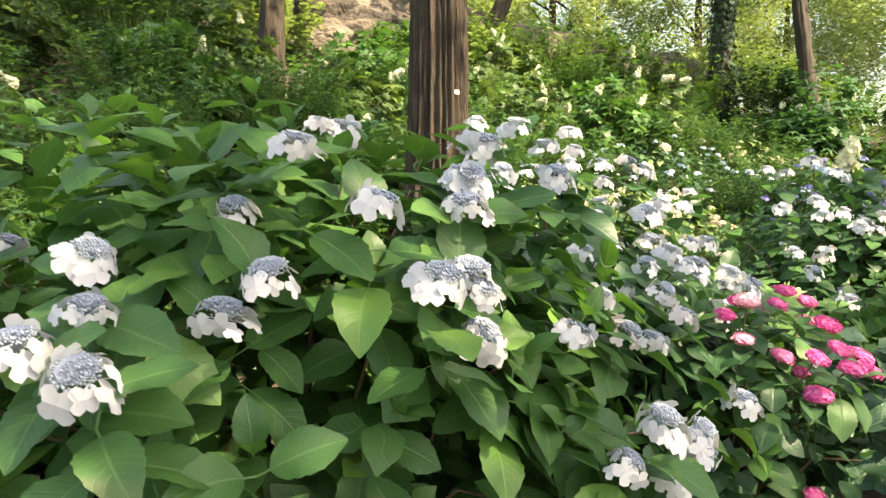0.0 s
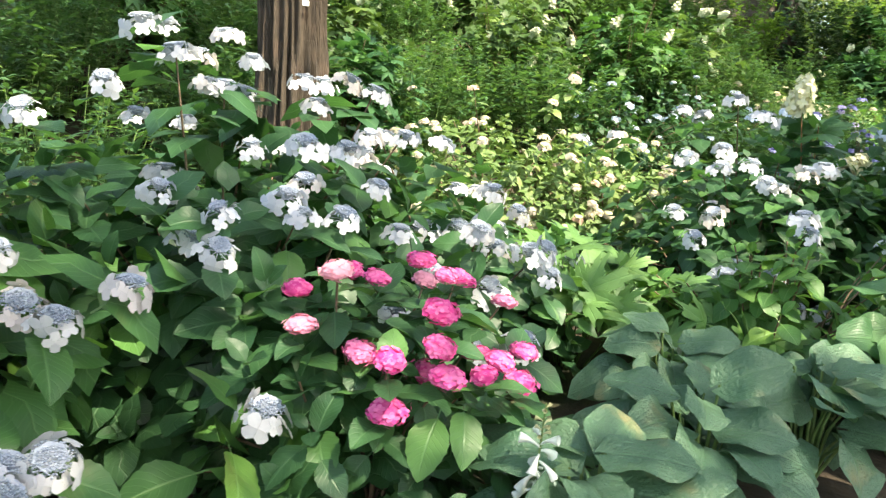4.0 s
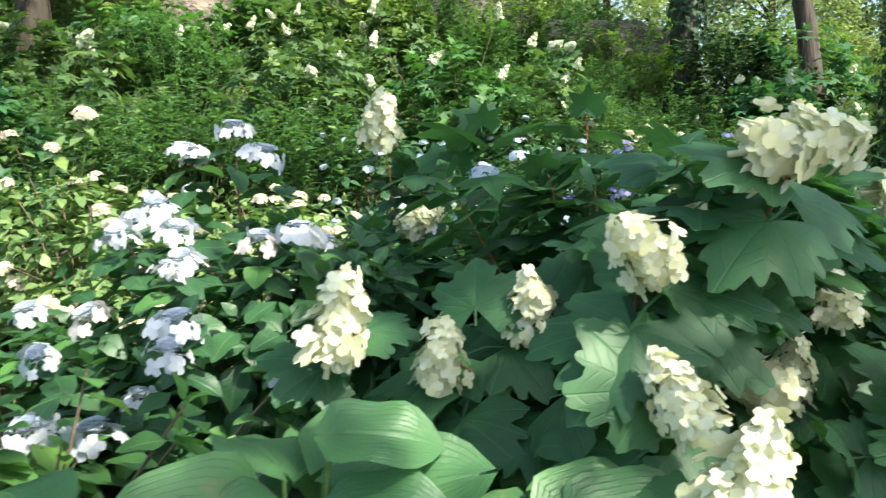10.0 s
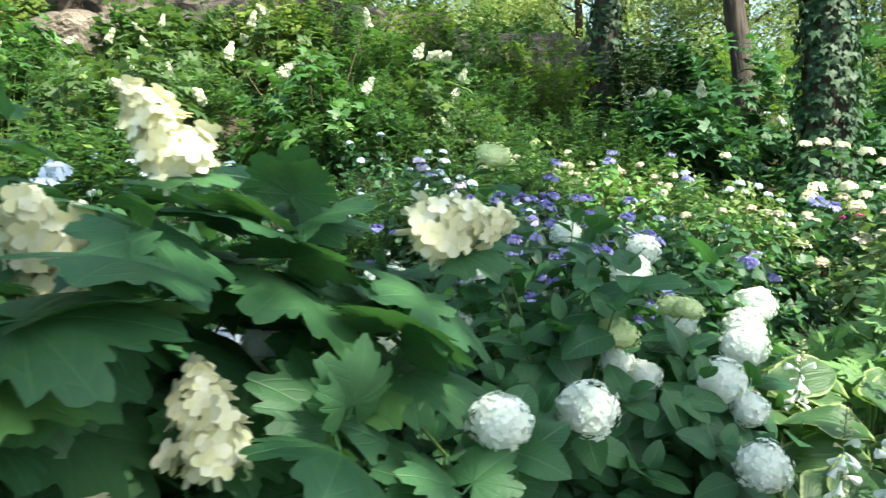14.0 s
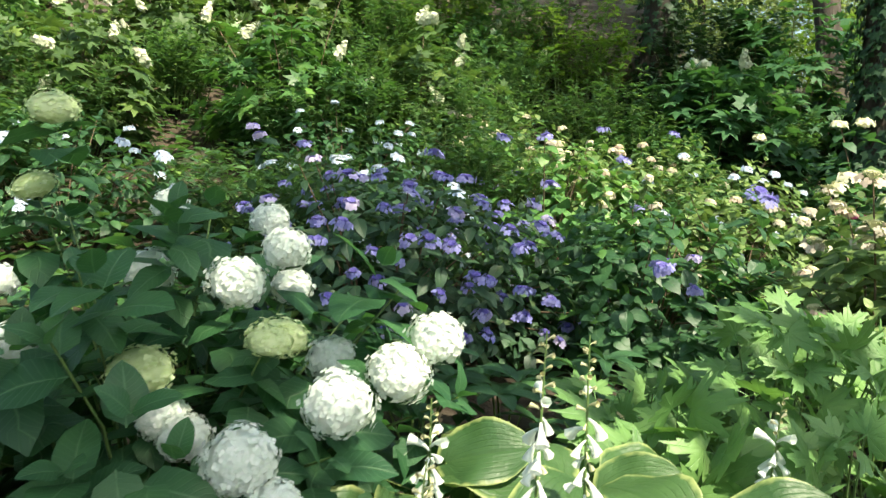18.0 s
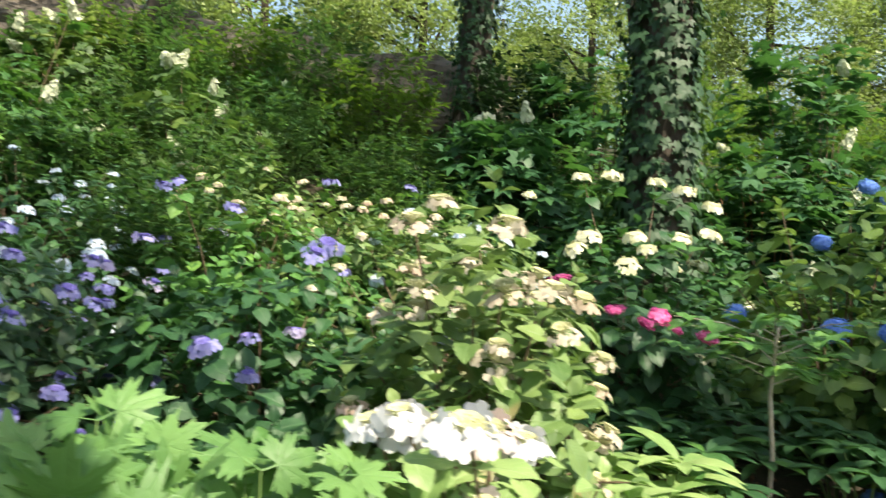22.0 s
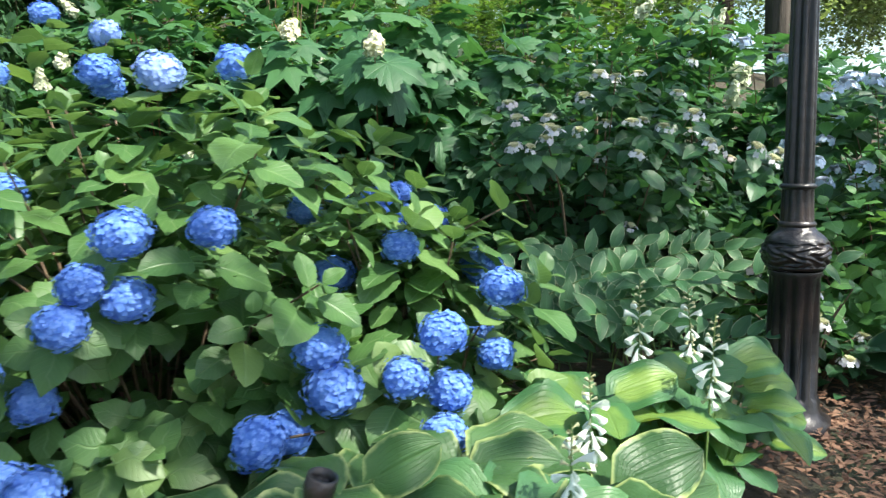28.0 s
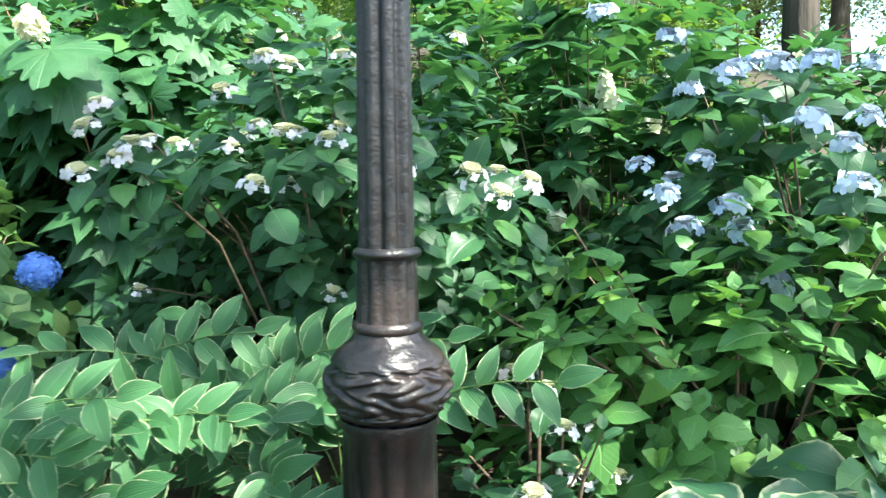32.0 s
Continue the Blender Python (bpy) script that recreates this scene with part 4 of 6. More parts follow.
def boulder(at, size, label, seed, lift=0.0, turn=0.0, tilt=0.0):
    """A worn, cracked rock outcrop."""
    bm = bmesh.new()
    bmesh.ops.create_icosphere(bm, subdivisions=5, radius=1.0)
    off = Vector((seed * 3.1, seed * 1.7, seed))
    for v in bm.verts:
        c = v.co.copy()
        flat = Vector((math.copysign(abs(c.x) ** 0.75, c.x), math.copysign(abs(c.y) ** 0.75, c.y), math.copysign(abs(c.z) ** 0.8, c.z)))
        n = noise.fractal(flat * 1.1 + off, 0.9, 2.1, 5) * 0.2 + (0.07 * round(noise.noise(flat * 2.2 + off) * 4) / 2)
        v.co = flat * (1 + n)
    m = pose(0, 0, 0, tilt, 0, turn) @ Matrix.Diagonal((*size, 1))
    bm.transform(m)
    for f in bm.faces:
        f.smooth = False
    me = bpy.data.meshes.new("boulder")
    bm.to_mesh(me)
    bm.free()
    me.materials.append(ROCK)
    ob = new("boulder", me)
    ob.location = (at[0], at[1], ground_z(*at) + lift)
    return tagged(ob, label, "rock", "rock outcrop on the slope")


SEAL = [leaf_grid(0.46, 9, 5, seed=k, curl=0.3, fold=0.25, shape=(0.68, 0.95), stalk=0.0) for k in range(2)]

# ---- ground ----
def build_ground():
    bm = bmesh.new()
    us = [-400, -120, -50, -25] + list(np.arange(-14, 32, 0.6)) + [36, 45, 60, 120, 400]
    vs = [-400, -60, -20, -8, -4] + list(np.arange(-3, 24, 0.5)) + [26, 30, 40, 60, 120, 400]
    grid = []
    for u in us:
        row = []
        for v in vs:
            x, y = ALONG * u + ASIDE * v
            b = noise.noise((x * 0.9, y * 0.9, 0)) * 0.05 + noise.noise((x * 0.2, y * 0.2, 3)) * 0.15 * min(1, max(0, v - 4) / 6)
            row.append(bm.verts.new((x, y, ground_z(x, y) - 0.03 + b * min(1, max(0, (v - 0.5) / 1.5)))))
        grid.append(row)
    for i in range(len(us) - 1):
        for j in range(len(vs) - 1):
            bm.faces.new((grid[i][j], grid[i + 1][j], grid[i + 1][j + 1], grid[i][j + 1])).smooth = True
    me = bpy.data.meshes.new("ground")
    bm.to_mesh(me)
    bm.free()
    me.materials.append(SOIL)
    tagged(new("ground", me), "dark mulch soil of a planted bed rising to a slope", "ground", kind="structure")


build_ground()


def ground_cover():
    """Low leaves on the soil between the shrubs."""
    rs = np.random.RandomState(77)
    n = 15000
    u, v = rs.uniform(-6, 21, n), 1.5 + 15 * rs.uniform(0, 1, n) ** 1.5
    xy = u[:, None] * ALONG + v[:, None] * ASIDE
    bare = (np.hypot(xy[:, 0] - 14.9, xy[:, 1] - 13.5) < 0.7) | (np.hypot(xy[:, 0] - 10.15, xy[:, 1] - 11.2) < 0.4)
    keep = ~bare | (rs.uniform(size=n) < 0.08)
    xy, v = xy[keep], v[keep]
    n = len(xy)
    z = ground_z(xy[:, 0], xy[:, 1]) + rs.uniform(0.02, 0.22, n)
    b = rs.uniform(0, 6.283, n)
    dirs = np.stack([np.cos(b), np.sin(b), rs.uniform(0, 0.6, n)], -1)
    m3 = leaf_frames(dirs, np.tile([[0, 0, 1.0]], (n, 1)), rs.uniform(0.08, 0.17, n), rs)
    me = np_mesh("ground_cover", *batch(ROUND[0], m3, np.column_stack([xy, z])), [LEAF_LACE_SHADE])
    tagged(new("ground_cover", me), "low dark green leaves covering the soil", "ground cover", kind="stuff")


ground_cover()

# ---- flower heads ----
LACE_WHITE = [lacecap_meshes("lacecap", PETAL_WHITE, BUD_BLUE, 9, 0.45, 150, k) for k in range(4)]
LACE_COOL = [lacecap_meshes("lacecap", PETAL_WHITE_COOL, BUD_BLUE, 8, 0.44, 70, k + 10) for k in range(3)]
LACE_SMALL = [lacecap_meshes("lacecap", PETAL_WHITE, BUD_CREAM, 6, 0.34, 80, k + 20) for k in range(3)]
LACE_BLEACHED = [lacecap_meshes("lacecap", PETAL_WHITE, BUD_CREAM, 13, 0.46, 36, k + 60, 0.1) for k in range(3)]
LACE_PALE = [lacecap_meshes("lacecap", PETAL_PALE_BLUE, BUD_BLUE, 9, 0.42, 50, k + 30) for k in range(3)]
LACE_PURPLE = [lacecap_meshes("lacecap", PETAL_PURPLE, BUD_PURPLE, 8, 0.4, 50, k + 40, 0.15) for k in range(3)]
LACE_BEIGE = [lacecap_meshes("lacecap", PETAL_BEIGE, BUD_CREAM, 9, 0.34, 60, k + 50) for k in range(3)]
MOP_BLUE = [(mophead_mesh("mophead", PETAL_BLUE, 245, 0.142, k), None) for k in range(4)] * 2 + [(mophead_mesh("mophead", PETAL_BLUE_PALE, 245, 0.142, 8), None)]
MOP_PINK = [(mophead_mesh("mophead", PETAL_PINK, 46, 0.3, k, 0.5), None) for k in range(3)]
MOP_BALL = [(mophead_mesh("snowball", PETAL_BALL, 340, 0.135, k, 0.9), None) for k in range(3)]
MOP_LIME = [(mophead_mesh("snowball", PETAL_LIME, 200, 0.115, 5, 0.6), None)]
PANICLE = [(panicle_mesh("panicle", PETAL_CREAM, 96, 0.15, 0.36, k), None) for k in range(3)]
PANICLE_ROUND = [(panicle_mesh("panicle", PETAL_CREAM, 90, 0.2, 0.5, 9), None)]
PANICLE_FAR = [(panicle_mesh("panicle", PETAL_SPIRE, 44, 0.17, 0.25, k + 4), None) for k in range(3)]

FAR_BEIGE = [(lacecap_far("lacecap", PETAL_BEIGE, BUD_CREAM, k), None) for k in range(3)]
FAR_PALE = [(lacecap_far("lacecap", PETAL_PALE_BLUE, BUD_BLUE, k), None) for k in range(3)]
FAR_CREAM = [(lacecap_far("lacecap", PETAL_CREAM, BUD_CREAM, k), None) for k in range(3)]

# ---- first stretch: white lacecaps, pink mophead, hostas ----
LACE_LABEL = "leafy lacecap hydrangea with white florets round grey-blue centres"
shrub("lacecap_hydrangea", LACE_LABEL, "hydrangea", (-2.1, 2.9), (1.0, 1.0), 1.75, LEAF_LACE, 200, 0.205, near=50, heads=[(-1.41, 2.57, 1.29), (-1.31, 2.46, 1.02)], more=3, head=LACE_WHITE, head_r=0.075, seed=11, face=0.65)
shrub("lacecap_hydrangea", LACE_LABEL, "hydrangea", (-0.6, 2.6), (1.25, 1.0), 1.7, LEAF_LACE, 300, 0.205, near=270, heads=[(-0.32, 1.78, 1.57), (-0.37, 2.99, 1.7), (-0.5, 1.89, 1.42), (-0.74, 1.66, 1.33), (-0.73, 1.61, 1.22), (-0.49, 1.76, 1.19), (-0.39, 1.75, 1.28), (-0.14, 1.78, 1.44), (0.06, 1.98, 1.43), (-0.0, 1.76, 1.27), (0.11, 2.53, 1.62), (0.06, 2.23, 1.51), (0.11, 1.96, 1.1), (0.75, 3.26, 1.06), (0.82, 2.41, 0.71), (0.7, 2.31, 0.59), (0.84, 2.71, 1.03), (-0.44, 2.83, 1.7), (0.35, 2.42, 1.51), (0.07, 1.9, 1.27), (0.1, 1.88, 1.22), (0.54, 2.64, 1.11), (0.38, 2.18, 1.07), (0.63, 2.6, 0.99), (0.71, 2.61, 0.96), (0.6, 2.08, 0.85), (0.79, 2.32, 0.68), (0.51, 2.07, 0.73), (1.12, 2.86, 0.69), (0.75, 2.38, 0.71), (0.12, 2.43, 1.61), (-0.83, 1.5, 1.17), (-0.67, 1.42, 1.12)], head=LACE_WHITE, head_r=0.07, seed=12, face=0.65)
shrub("lacecap_hydrangea", LACE_LABEL, "hydrangea", (0.5, 3.95), (0.95, 1.0), 1.35, LEAF_LACE_SHADE, 240, 0.19, near=150, heads=[(0.18, 4.19, 1.82), (0.28, 4.3, 1.71), (0.08, 2.19, 1.5), (0.35, 2.42, 1.51), (0.47, 4.13, 1.57), (0.74, 4.63, 1.62), (0.31, 3.71, 1.44), (1.07, 4.5, 1.39), (0.83, 4.44, 1.31), (0.58, 4.55, 1.33), (0.45, 3.8, 1.16), (0.39, 3.76, 1.24), (0.7, 3.7, 1.1), (0.92, 4.2, 1.19), (1.05, 4.58, 1.38), (1.26, 3.91, 1.04), (0.26, 3.14, 1.44), (0.83, 3.22, 1.16), (0.89, 3.1, 1.06), (0.97, 3.64, 1.23), (0.82, 4.09, 1.6), (0.6, 3.32, 1.21), (0.73, 3.75, 1.34), (1.12, 3.97, 1.39), (0.47, 3.69, 1.67), (0.34, 3.7, 1.77), (0.28, 3.56, 1.55), (0.55, 3.77, 1.56), (0.99, 4.2, 1.61), (1.08, 4.25, 1.57), (0.85, 4.17, 1.51), (1.2, 3.8, 1.21), (1.06, 4.12, 1.32), (1.15, 3.51, 1.13), (1.04, 3.38, 1.14), (1.4, 3.9, 0.89), (0.6, 3.82, 1.74), (0.66, 3.95, 1.66), (0.62, 3.99, 1.54), (1.19, 4.36, 1.39), (1.36, 4.4, 1.37), (0.95, 3.69, 1.36), (1.05, 3.91, 1.34), (0.99, 3.4, 1.2)], more=3, head=LACE_COOL, head_r=0.066, seed=13, face=0.65)
shrub("lacecap_hydrangea", LACE_LABEL, "hydrangea", (0.3, 5.75), (0.7, 0.45), 1.15, LEAF_LACE_SHADE, 120, 0.17, near=40, more=4, head=LACE_COOL, head_r=0.07, seed=40, face=0.65)
shrub("lacecap_hydrangea", LACE_LABEL, "hydrangea", (1.35, 5.0), (0.75, 0.7), 1.1, LEAF_LACE_SHADE, 130, 0.17, near=90, heads=[(1.53, 4.76, 1.02), (1.55, 4.18, 1.02), (1.75, 3.7, 0.7), (1.53, 4.22, 1.03), (1.36, 4.95, 1.14), (1.44, 5.13, 1.12), (1.57, 5.05, 0.94), (1.66, 4.75, 0.86), (1.74, 4.84, 0.84), (0.96, 4.82, 1.39), (1.43, 4.43, 1.0), (1.26, 4.43, 0.99), (1.59, 4.43, 0.93), (1.58, 4.35, 0.76), (1.68, 4.58, 1.07), (1.82, 4.55, 0.91), (1.74, 4.5, 0.91), (1.85, 4.52, 0.8), (1.56, 4.63, 1.16), (1.55, 4.33, 0.49), (1.64, 4.37, 0.45), (1.61, 4.36, 0.72)], more=1, head=LACE_COOL, head_r=0.072, seed=14, face=0.65)
shrub("mophead_hydrangea", "low mophead hydrangea with bright pink flower heads", "hydrangea", (1.25, 3.35), (0.6, 0.55), 0.95, LEAF_LACE_SHADE, 130, 0.15, near=140, heads=[(1.12, 3.1, 0.95), (1.61, 3.48, 0.69), (1.42, 2.94, 0.67), (1.43, 2.95, 0.27), (1.23, 3.27, 0.98), (1.43, 3.46, 0.93), (1.16, 3.01, 0.87), (1.32, 3.03, 0.8), (1.48, 3.24, 0.69), (1.34, 3.14, 0.99), (1.44, 3.3, 1.02), (1.55, 3.32, 0.97), (1.52, 3.28, 0.98), (1.54, 3.59, 0.91), (1.68, 3.62, 0.84), (1.53, 3.11, 0.91), (1.54, 3.03, 0.83), (1.42, 2.95, 0.81), (1.7, 3.15, 0.77), (1.76, 3.34, 0.75), (1.57, 2.99, 0.76), (1.66, 3.07, 0.75), (1.76, 3.19, 0.7), (1.22, 3.14, 1.0)], head=MOP_PINK, head_r=0.046, seed=15)
for k, (x, y, s) in enumerate(((1.95, 3.05, 0.33), (2.35, 3.65, 0.34), (2.85, 4.1, 0.34), (2.35, 4.25, 0.3), (3.0, 4.45, 0.24), (3.4, 4.55, 0.33), (3.85, 4.75, 0.34), (4.3, 4.85, 0.33))):
    hosta((x, y), "blue-green hosta with large puckered leaves" if k < 5 else "mid-green hosta with large heart-shaped leaves", LEAF_HOSTA if k < 5 else LEAF_HOSTA_M, 25, s * (0.72 if k < 5 else 0.76), 30 + k, (0.44, 0.44, 0.44, 0.44, 0.3, 0.56, 0.68, 0.68)[k], spike_at=[(1.74, 2.9, 0.72)] if k == 0 else [])
cut_plant((1.95, 5.2), "bright green cut-leaved perennial under the lacecaps", 0.45, 0.6, 18, 0.2, 41)
for k, (x, y) in enumerate(((1.75, 6.05), (2.15, 6.15), (1.35, 6.5), (1.9, 6.7), (2.35, 6.7), (0.9, 6.9), (2.6, 5.7))):
    rosette((x, y), "dark green hellebore with long leaflets in whorls", 0.25, 0.42, 6, 0.2, 130 + k, LEAF_LACE_SHADE, joined=True)
cut_plant((2.45, 5.0), "bright green cut-leaved perennial under the lacecaps", 0.4, 0.5, 16, 0.2, 42)
shrub("lacecap_hydrangea", "low lacecap hydrangea with broad fresh leaves and few lilac-white heads", "hydrangea", (2.95, 5.05), (0.7, 0.45), 0.88, LEAF_FRESH, 70, 0.15, near=180, heads=[(2.81, 5.37, 0.71), (3.01, 5.32, 0.73), (3.63, 5.39, 0.91)], more=0, head=LACE_COOL, head_r=0.075, seed=16)
shrub("lacecap_hydrangea", "rounded lacecap hydrangea covered in small white heads", "hydrangea", (3.1, 6.4), (1.0, 0.85), 1.25, LEAF_LACE_SHADE, 220, 0.16, near=160, heads=[(2.54, 5.69, 1.02), (2.81, 5.82, 1.28), (3.11, 5.64, 1.18), (2.05, 7.47, 1.41), (3.18, 6.34, 1.6), (2.69, 6.58, 1.63), (3.0, 6.43, 1.71), (2.32, 7.47, 1.45), (2.67, 6.19, 1.32), (2.86, 6.02, 1.38), (3.01, 5.9, 1.3), (3.32, 5.89, 1.27), (3.44, 5.98, 1.3), (2.76, 5.69, 1.01), (2.65, 5.58, 0.88), (3.2, 5.49, 1.04), (3.22, 5.4, 0.96), (3.77, 6.71, 1.29), (2.8, 6.49, 1.6), (3.07, 5.78, 1.2), (2.78, 5.33, 0.72)], more=6, head=LACE_COOL, head_r=0.075, seed=17, face=0.65)
shrub("lacecap_hydrangea", "lacecap hydrangea with pale blue-white heads under the trees", "hydrangea", (4.0, 8.0), (1.3, 0.9), 1.15, LEAF_LACE_SHADE, 210, 0.16, heads=[(4.11, 8.47, 1.66), (4.05, 6.71, 1.51), (3.73, 7.89, 1.68), (3.51, 8.11, 1.63)], more=22, head=FAR_PALE, head_r=0.075, seed=18)
shrub("lacecap_hydrangea", "dry-looking lacecap hydrangea with many small beige heads", "hydrangea", (1.3, 8.0), (1.2, 0.95), 1.15, LEAF_BEIGE_LIT, 430, 0.11, templates=SERR, far=SERR_FAR, heads=[(1.29, 7.04, 1.35), (1.16, 7.47, 1.76), (0.53, 8.2, 1.78), (1.81, 6.93, 1.65), (1.96, 6.98, 1.83), (1.98, 7.18, 1.25)], more=62, head=FAR_BEIGE, head_r=0.055, seed=19)
shrub("lacecap_hydrangea", "dry-looking lacecap hydrangea with many small beige heads", "hydrangea", (2.4, 8.6), (0.9, 0.9), 1.05, LEAF_BEIGE_LIT, 300, 0.11, templates=SERR, far=SERR_FAR, more=40, head=FAR_BEIGE, head_r=0.055, seed=20)

# ---- second stretch: oakleaf, snowballs, purple lacecap ----
shrub("oakleaf_hydrangea", "spreading oakleaf hydrangea with lobed leaves and cream panicles", "hydrangea", (4.6, 6.25), (1.25, 1.12), 1.6, LEAF_OAK, 160, 0.26, OAK, OAK_FAR, near=260, heads=[(4.97, 5.24, 1.53), (5.21, 6.07, 1.62), (5.73, 6.6, 1.42), (5.31, 6.03, 1.06), (4.97, 5.68, 0.84), (5.14, 5.9, 0.82), (4.57, 5.08, 1.29), (4.65, 4.98, 0.97), (3.8, 5.23, 1.08), (4.06, 5.33, 0.97), (4.3, 5.52, 1.08), (4.75, 4.76, 0.87), (4.9, 6.13, 1.42), (3.8, 6.5, 1.29)], head=PANICLE, head_r=0.235, aims=[(1.0, -0.15, 0.12), (-0.3, -0.3, 0.6), (0.9, 0.1, 0.1), (-0.2, 0.1, 1.0), (-0.8, -0.2, 0.35), (0.2, -0.1, 1.0), (-0.5, -0.6, 0.5), (-0.5, 0.1, 0.8), (0.2, 0.15, 1.0), (0.1, -0.2, 0.9), (-0.1, -0.2, 0.9), (0.3, -0.1, 0.9)], seed=21, nodes=3, stem=STEM_RED, clear=0.16, rise=0.3, sky=0.3, face=0.8, sway=0.5)
shrub("oakleaf_hydrangea", "slender oakleaf hydrangea with one upright cream spire", "hydrangea", (3.75, 7.15), (0.5, 0.4), 1.35, LEAF_OAK, 26, 0.24, OAK, OAK_FAR, near=40, heads=[(3.53, 6.9, 1.75)], head=PANICLE, head_r=0.3, seed=402, nodes=3, stem=STEM_RED, face=0.8)
shrub("smooth_hydrangea", "smooth hydrangea with round white and lime snowball heads", "hydrangea", (6.0, 8.15), (1.0, 0.95), 1.3, LEAF_SMOOTH, 210, 0.18, HEART, HYD_FAR, near=190, heads=[(6.07, 7.13, 0.82), (5.53, 7.99, 0.94), (5.38, 7.24, 1.04), (6.29, 8.08, 1.18), (6.64, 7.28, 0.61), (5.16, 6.73, 1.07), (6.35, 8.26, 1.27), (5.59, 8.57, 1.13), (6.71, 7.91, 0.9), (6.58, 7.65, 0.81), (6.68, 7.64, 0.71), (6.21, 7.83, 0.83), (6.31, 7.8, 0.79), (5.74, 7.16, 0.74), (6.52, 8.27, 0.93), (5.15, 8.27, 1.09), (5.66, 8.59, 1.38), (6.25, 8.48, 1.12), (5.85, 6.4, 0.97), (6.47, 8.02, 1.04, 6), (6.2, 7.76, 0.97, 6), (6.5, 7.91, 1.05, 6), (5.7, 7.98, 1.69, 6), (5.38, 7.3, 1.19), (6.01, 8.74, 1.33), (5.6, 8.0, 1.45, 6), (6.85, 8.3, 1.02), (6.77, 8.18, 0.93)], head=MOP_BALL * 2 + MOP_LIME, head_r=0.0828, pool=6, seed=22, stem=STEM_GREEN)
for k, (x, y, tops) in enumerate(((7.2, 7.75, [(7.04, 7.22, 0.97), (7.25, 7.88, 1.16)]), (7.65, 8.05, [(7.8, 8.45, 0.92), (7.29, 7.95, 1.14)]), (6.8, 7.45, [(6.82, 7.1, 0.84), (7.0, 6.9, 0.86)]), (6.85, 8.2, [(6.96, 7.95, 0.93)]), (7.3, 8.3, []))):
    hosta((x, y), "yellow-green hosta in flower with white bells", LEAF_HOSTA_Y, 14, 0.22 if k == 2 else 0.29, 50 + k, 0.36 if k == 2 else 0.5, spike_at=tops)
cut_plant((8.05, 8.75), "sunlit cut-leaved perennial at the edge of the bed", 0.4, 0.6, 18, 0.135, 43)
cut_plant((7.4, 9.3), "sunlit cut-leaved perennial at the edge of the bed", 0.28, 0.52, 12, 0.135, 44)
cut_plant((8.3, 9.5), "sunlit cut-leaved perennial at the edge of the bed", 0.4, 0.86, 24, 0.135, 45)
cut_plant((7.95, 9.25), "sunlit cut-leaved perennial at the edge of the bed", 0.4, 0.88, 24, 0.135, 49)
cut_plant((7.6, 8.85), "cut-leaved perennial below the purple lacecap", 0.35, 0.6, 14, 0.18, 46)
rosette((6.75, 9.6), "dark green hellebore with long leaflets in whorls", 0.25, 0.4, 6, 0.2, 58, LEAF_LACE_SHADE)
for k, (x, y) in enumerate(((4.7, 9.5), (5.1, 9.6), (5.5, 9.5), (4.4, 10.0), (4.9, 10.0), (6.0, 9.45), (6.4, 9.4), (4.2, 9.3), (4.5, 8.9))):
    rosette((x, y), "dark green hellebore with long leaflets in whorls", 0.28, 0.5, 7, 0.21, 145 + k, LEAF_LACE_SHADE, joined=True)
rosette((7.1, 10.0), "dark green hellebore with long leaflets in whorls", 0.25, 0.4, 6, 0.2, 59, LEAF_LACE_SHADE)
shrub("lacecap_hydrangea", "dense lacecap hydrangea with violet-blue florets and dark leaves", "hydrangea", (5.6, 10.9), (1.5, 1.15), 1.28, LEAF_PURPLE, 560, 0.13, SERR, SERR_FAR, near=150, heads=[(6.03, 10.0, 1.1), (6.2, 10.53, 1.31), (5.78, 10.35, 1.55), (6.09, 10.71, 1.56), (4.92, 11.01, 1.78), (5.71, 10.07, 1.56), (5.8, 9.93, 1.4), (5.93, 10.09, 1.38), (5.8, 9.83, 1.3), (5.69, 9.76, 1.2), (5.95, 9.9, 1.15), (6.03, 10.23, 1.2), (6.24, 10.31, 1.18), (5.85, 9.86, 1.03), (6.26, 10.12, 0.91), (5.9, 10.55, 1.5), (5.9, 10.99, 1.73), (6.19, 10.82, 1.56), (6.23, 11.0, 1.44), (6.19, 11.6, 1.32), (6.39, 11.07, 1.21), (6.67, 11.12, 1.21), (6.51, 11.31, 1.4), (6.55, 10.98, 0.86), (6.49, 10.63, 0.85), (6.35, 10.37, 0.93), (6.11, 9.98, 0.68), (5.28, 10.7, 1.56), (5.46, 10.81, 1.55), (4.97, 10.35, 1.79), (4.96, 10.31, 1.84), (4.94, 10.51, 1.4), (5.19, 10.25, 1.25), (5.66, 10.13, 1.27), (5.49, 10.05, 1.18), (5.57, 10.32, 1.39), (5.86, 10.67, 1.52), (5.94, 11.0, 1.58), (6.26, 10.39, 1.36), (6.3, 10.17, 1.18), (6.09, 11.05, 1.57), (6.55, 10.51, 1.27), (6.62, 10.42, 1.17), (6.45, 10.13, 1.02), (6.53, 10.17, 1.0), (6.68, 10.27, 0.95), (6.67, 10.51, 1.18), (6.55, 11.18, 1.42), (6.75, 10.94, 1.22), (6.67, 10.85, 1.28), (6.12, 9.91, 0.86), (5.21, 10.61, 1.66), (6.18, 10.14, 1.21)], more=60, head=LACE_PURPLE, head_r=0.056, seed=23)
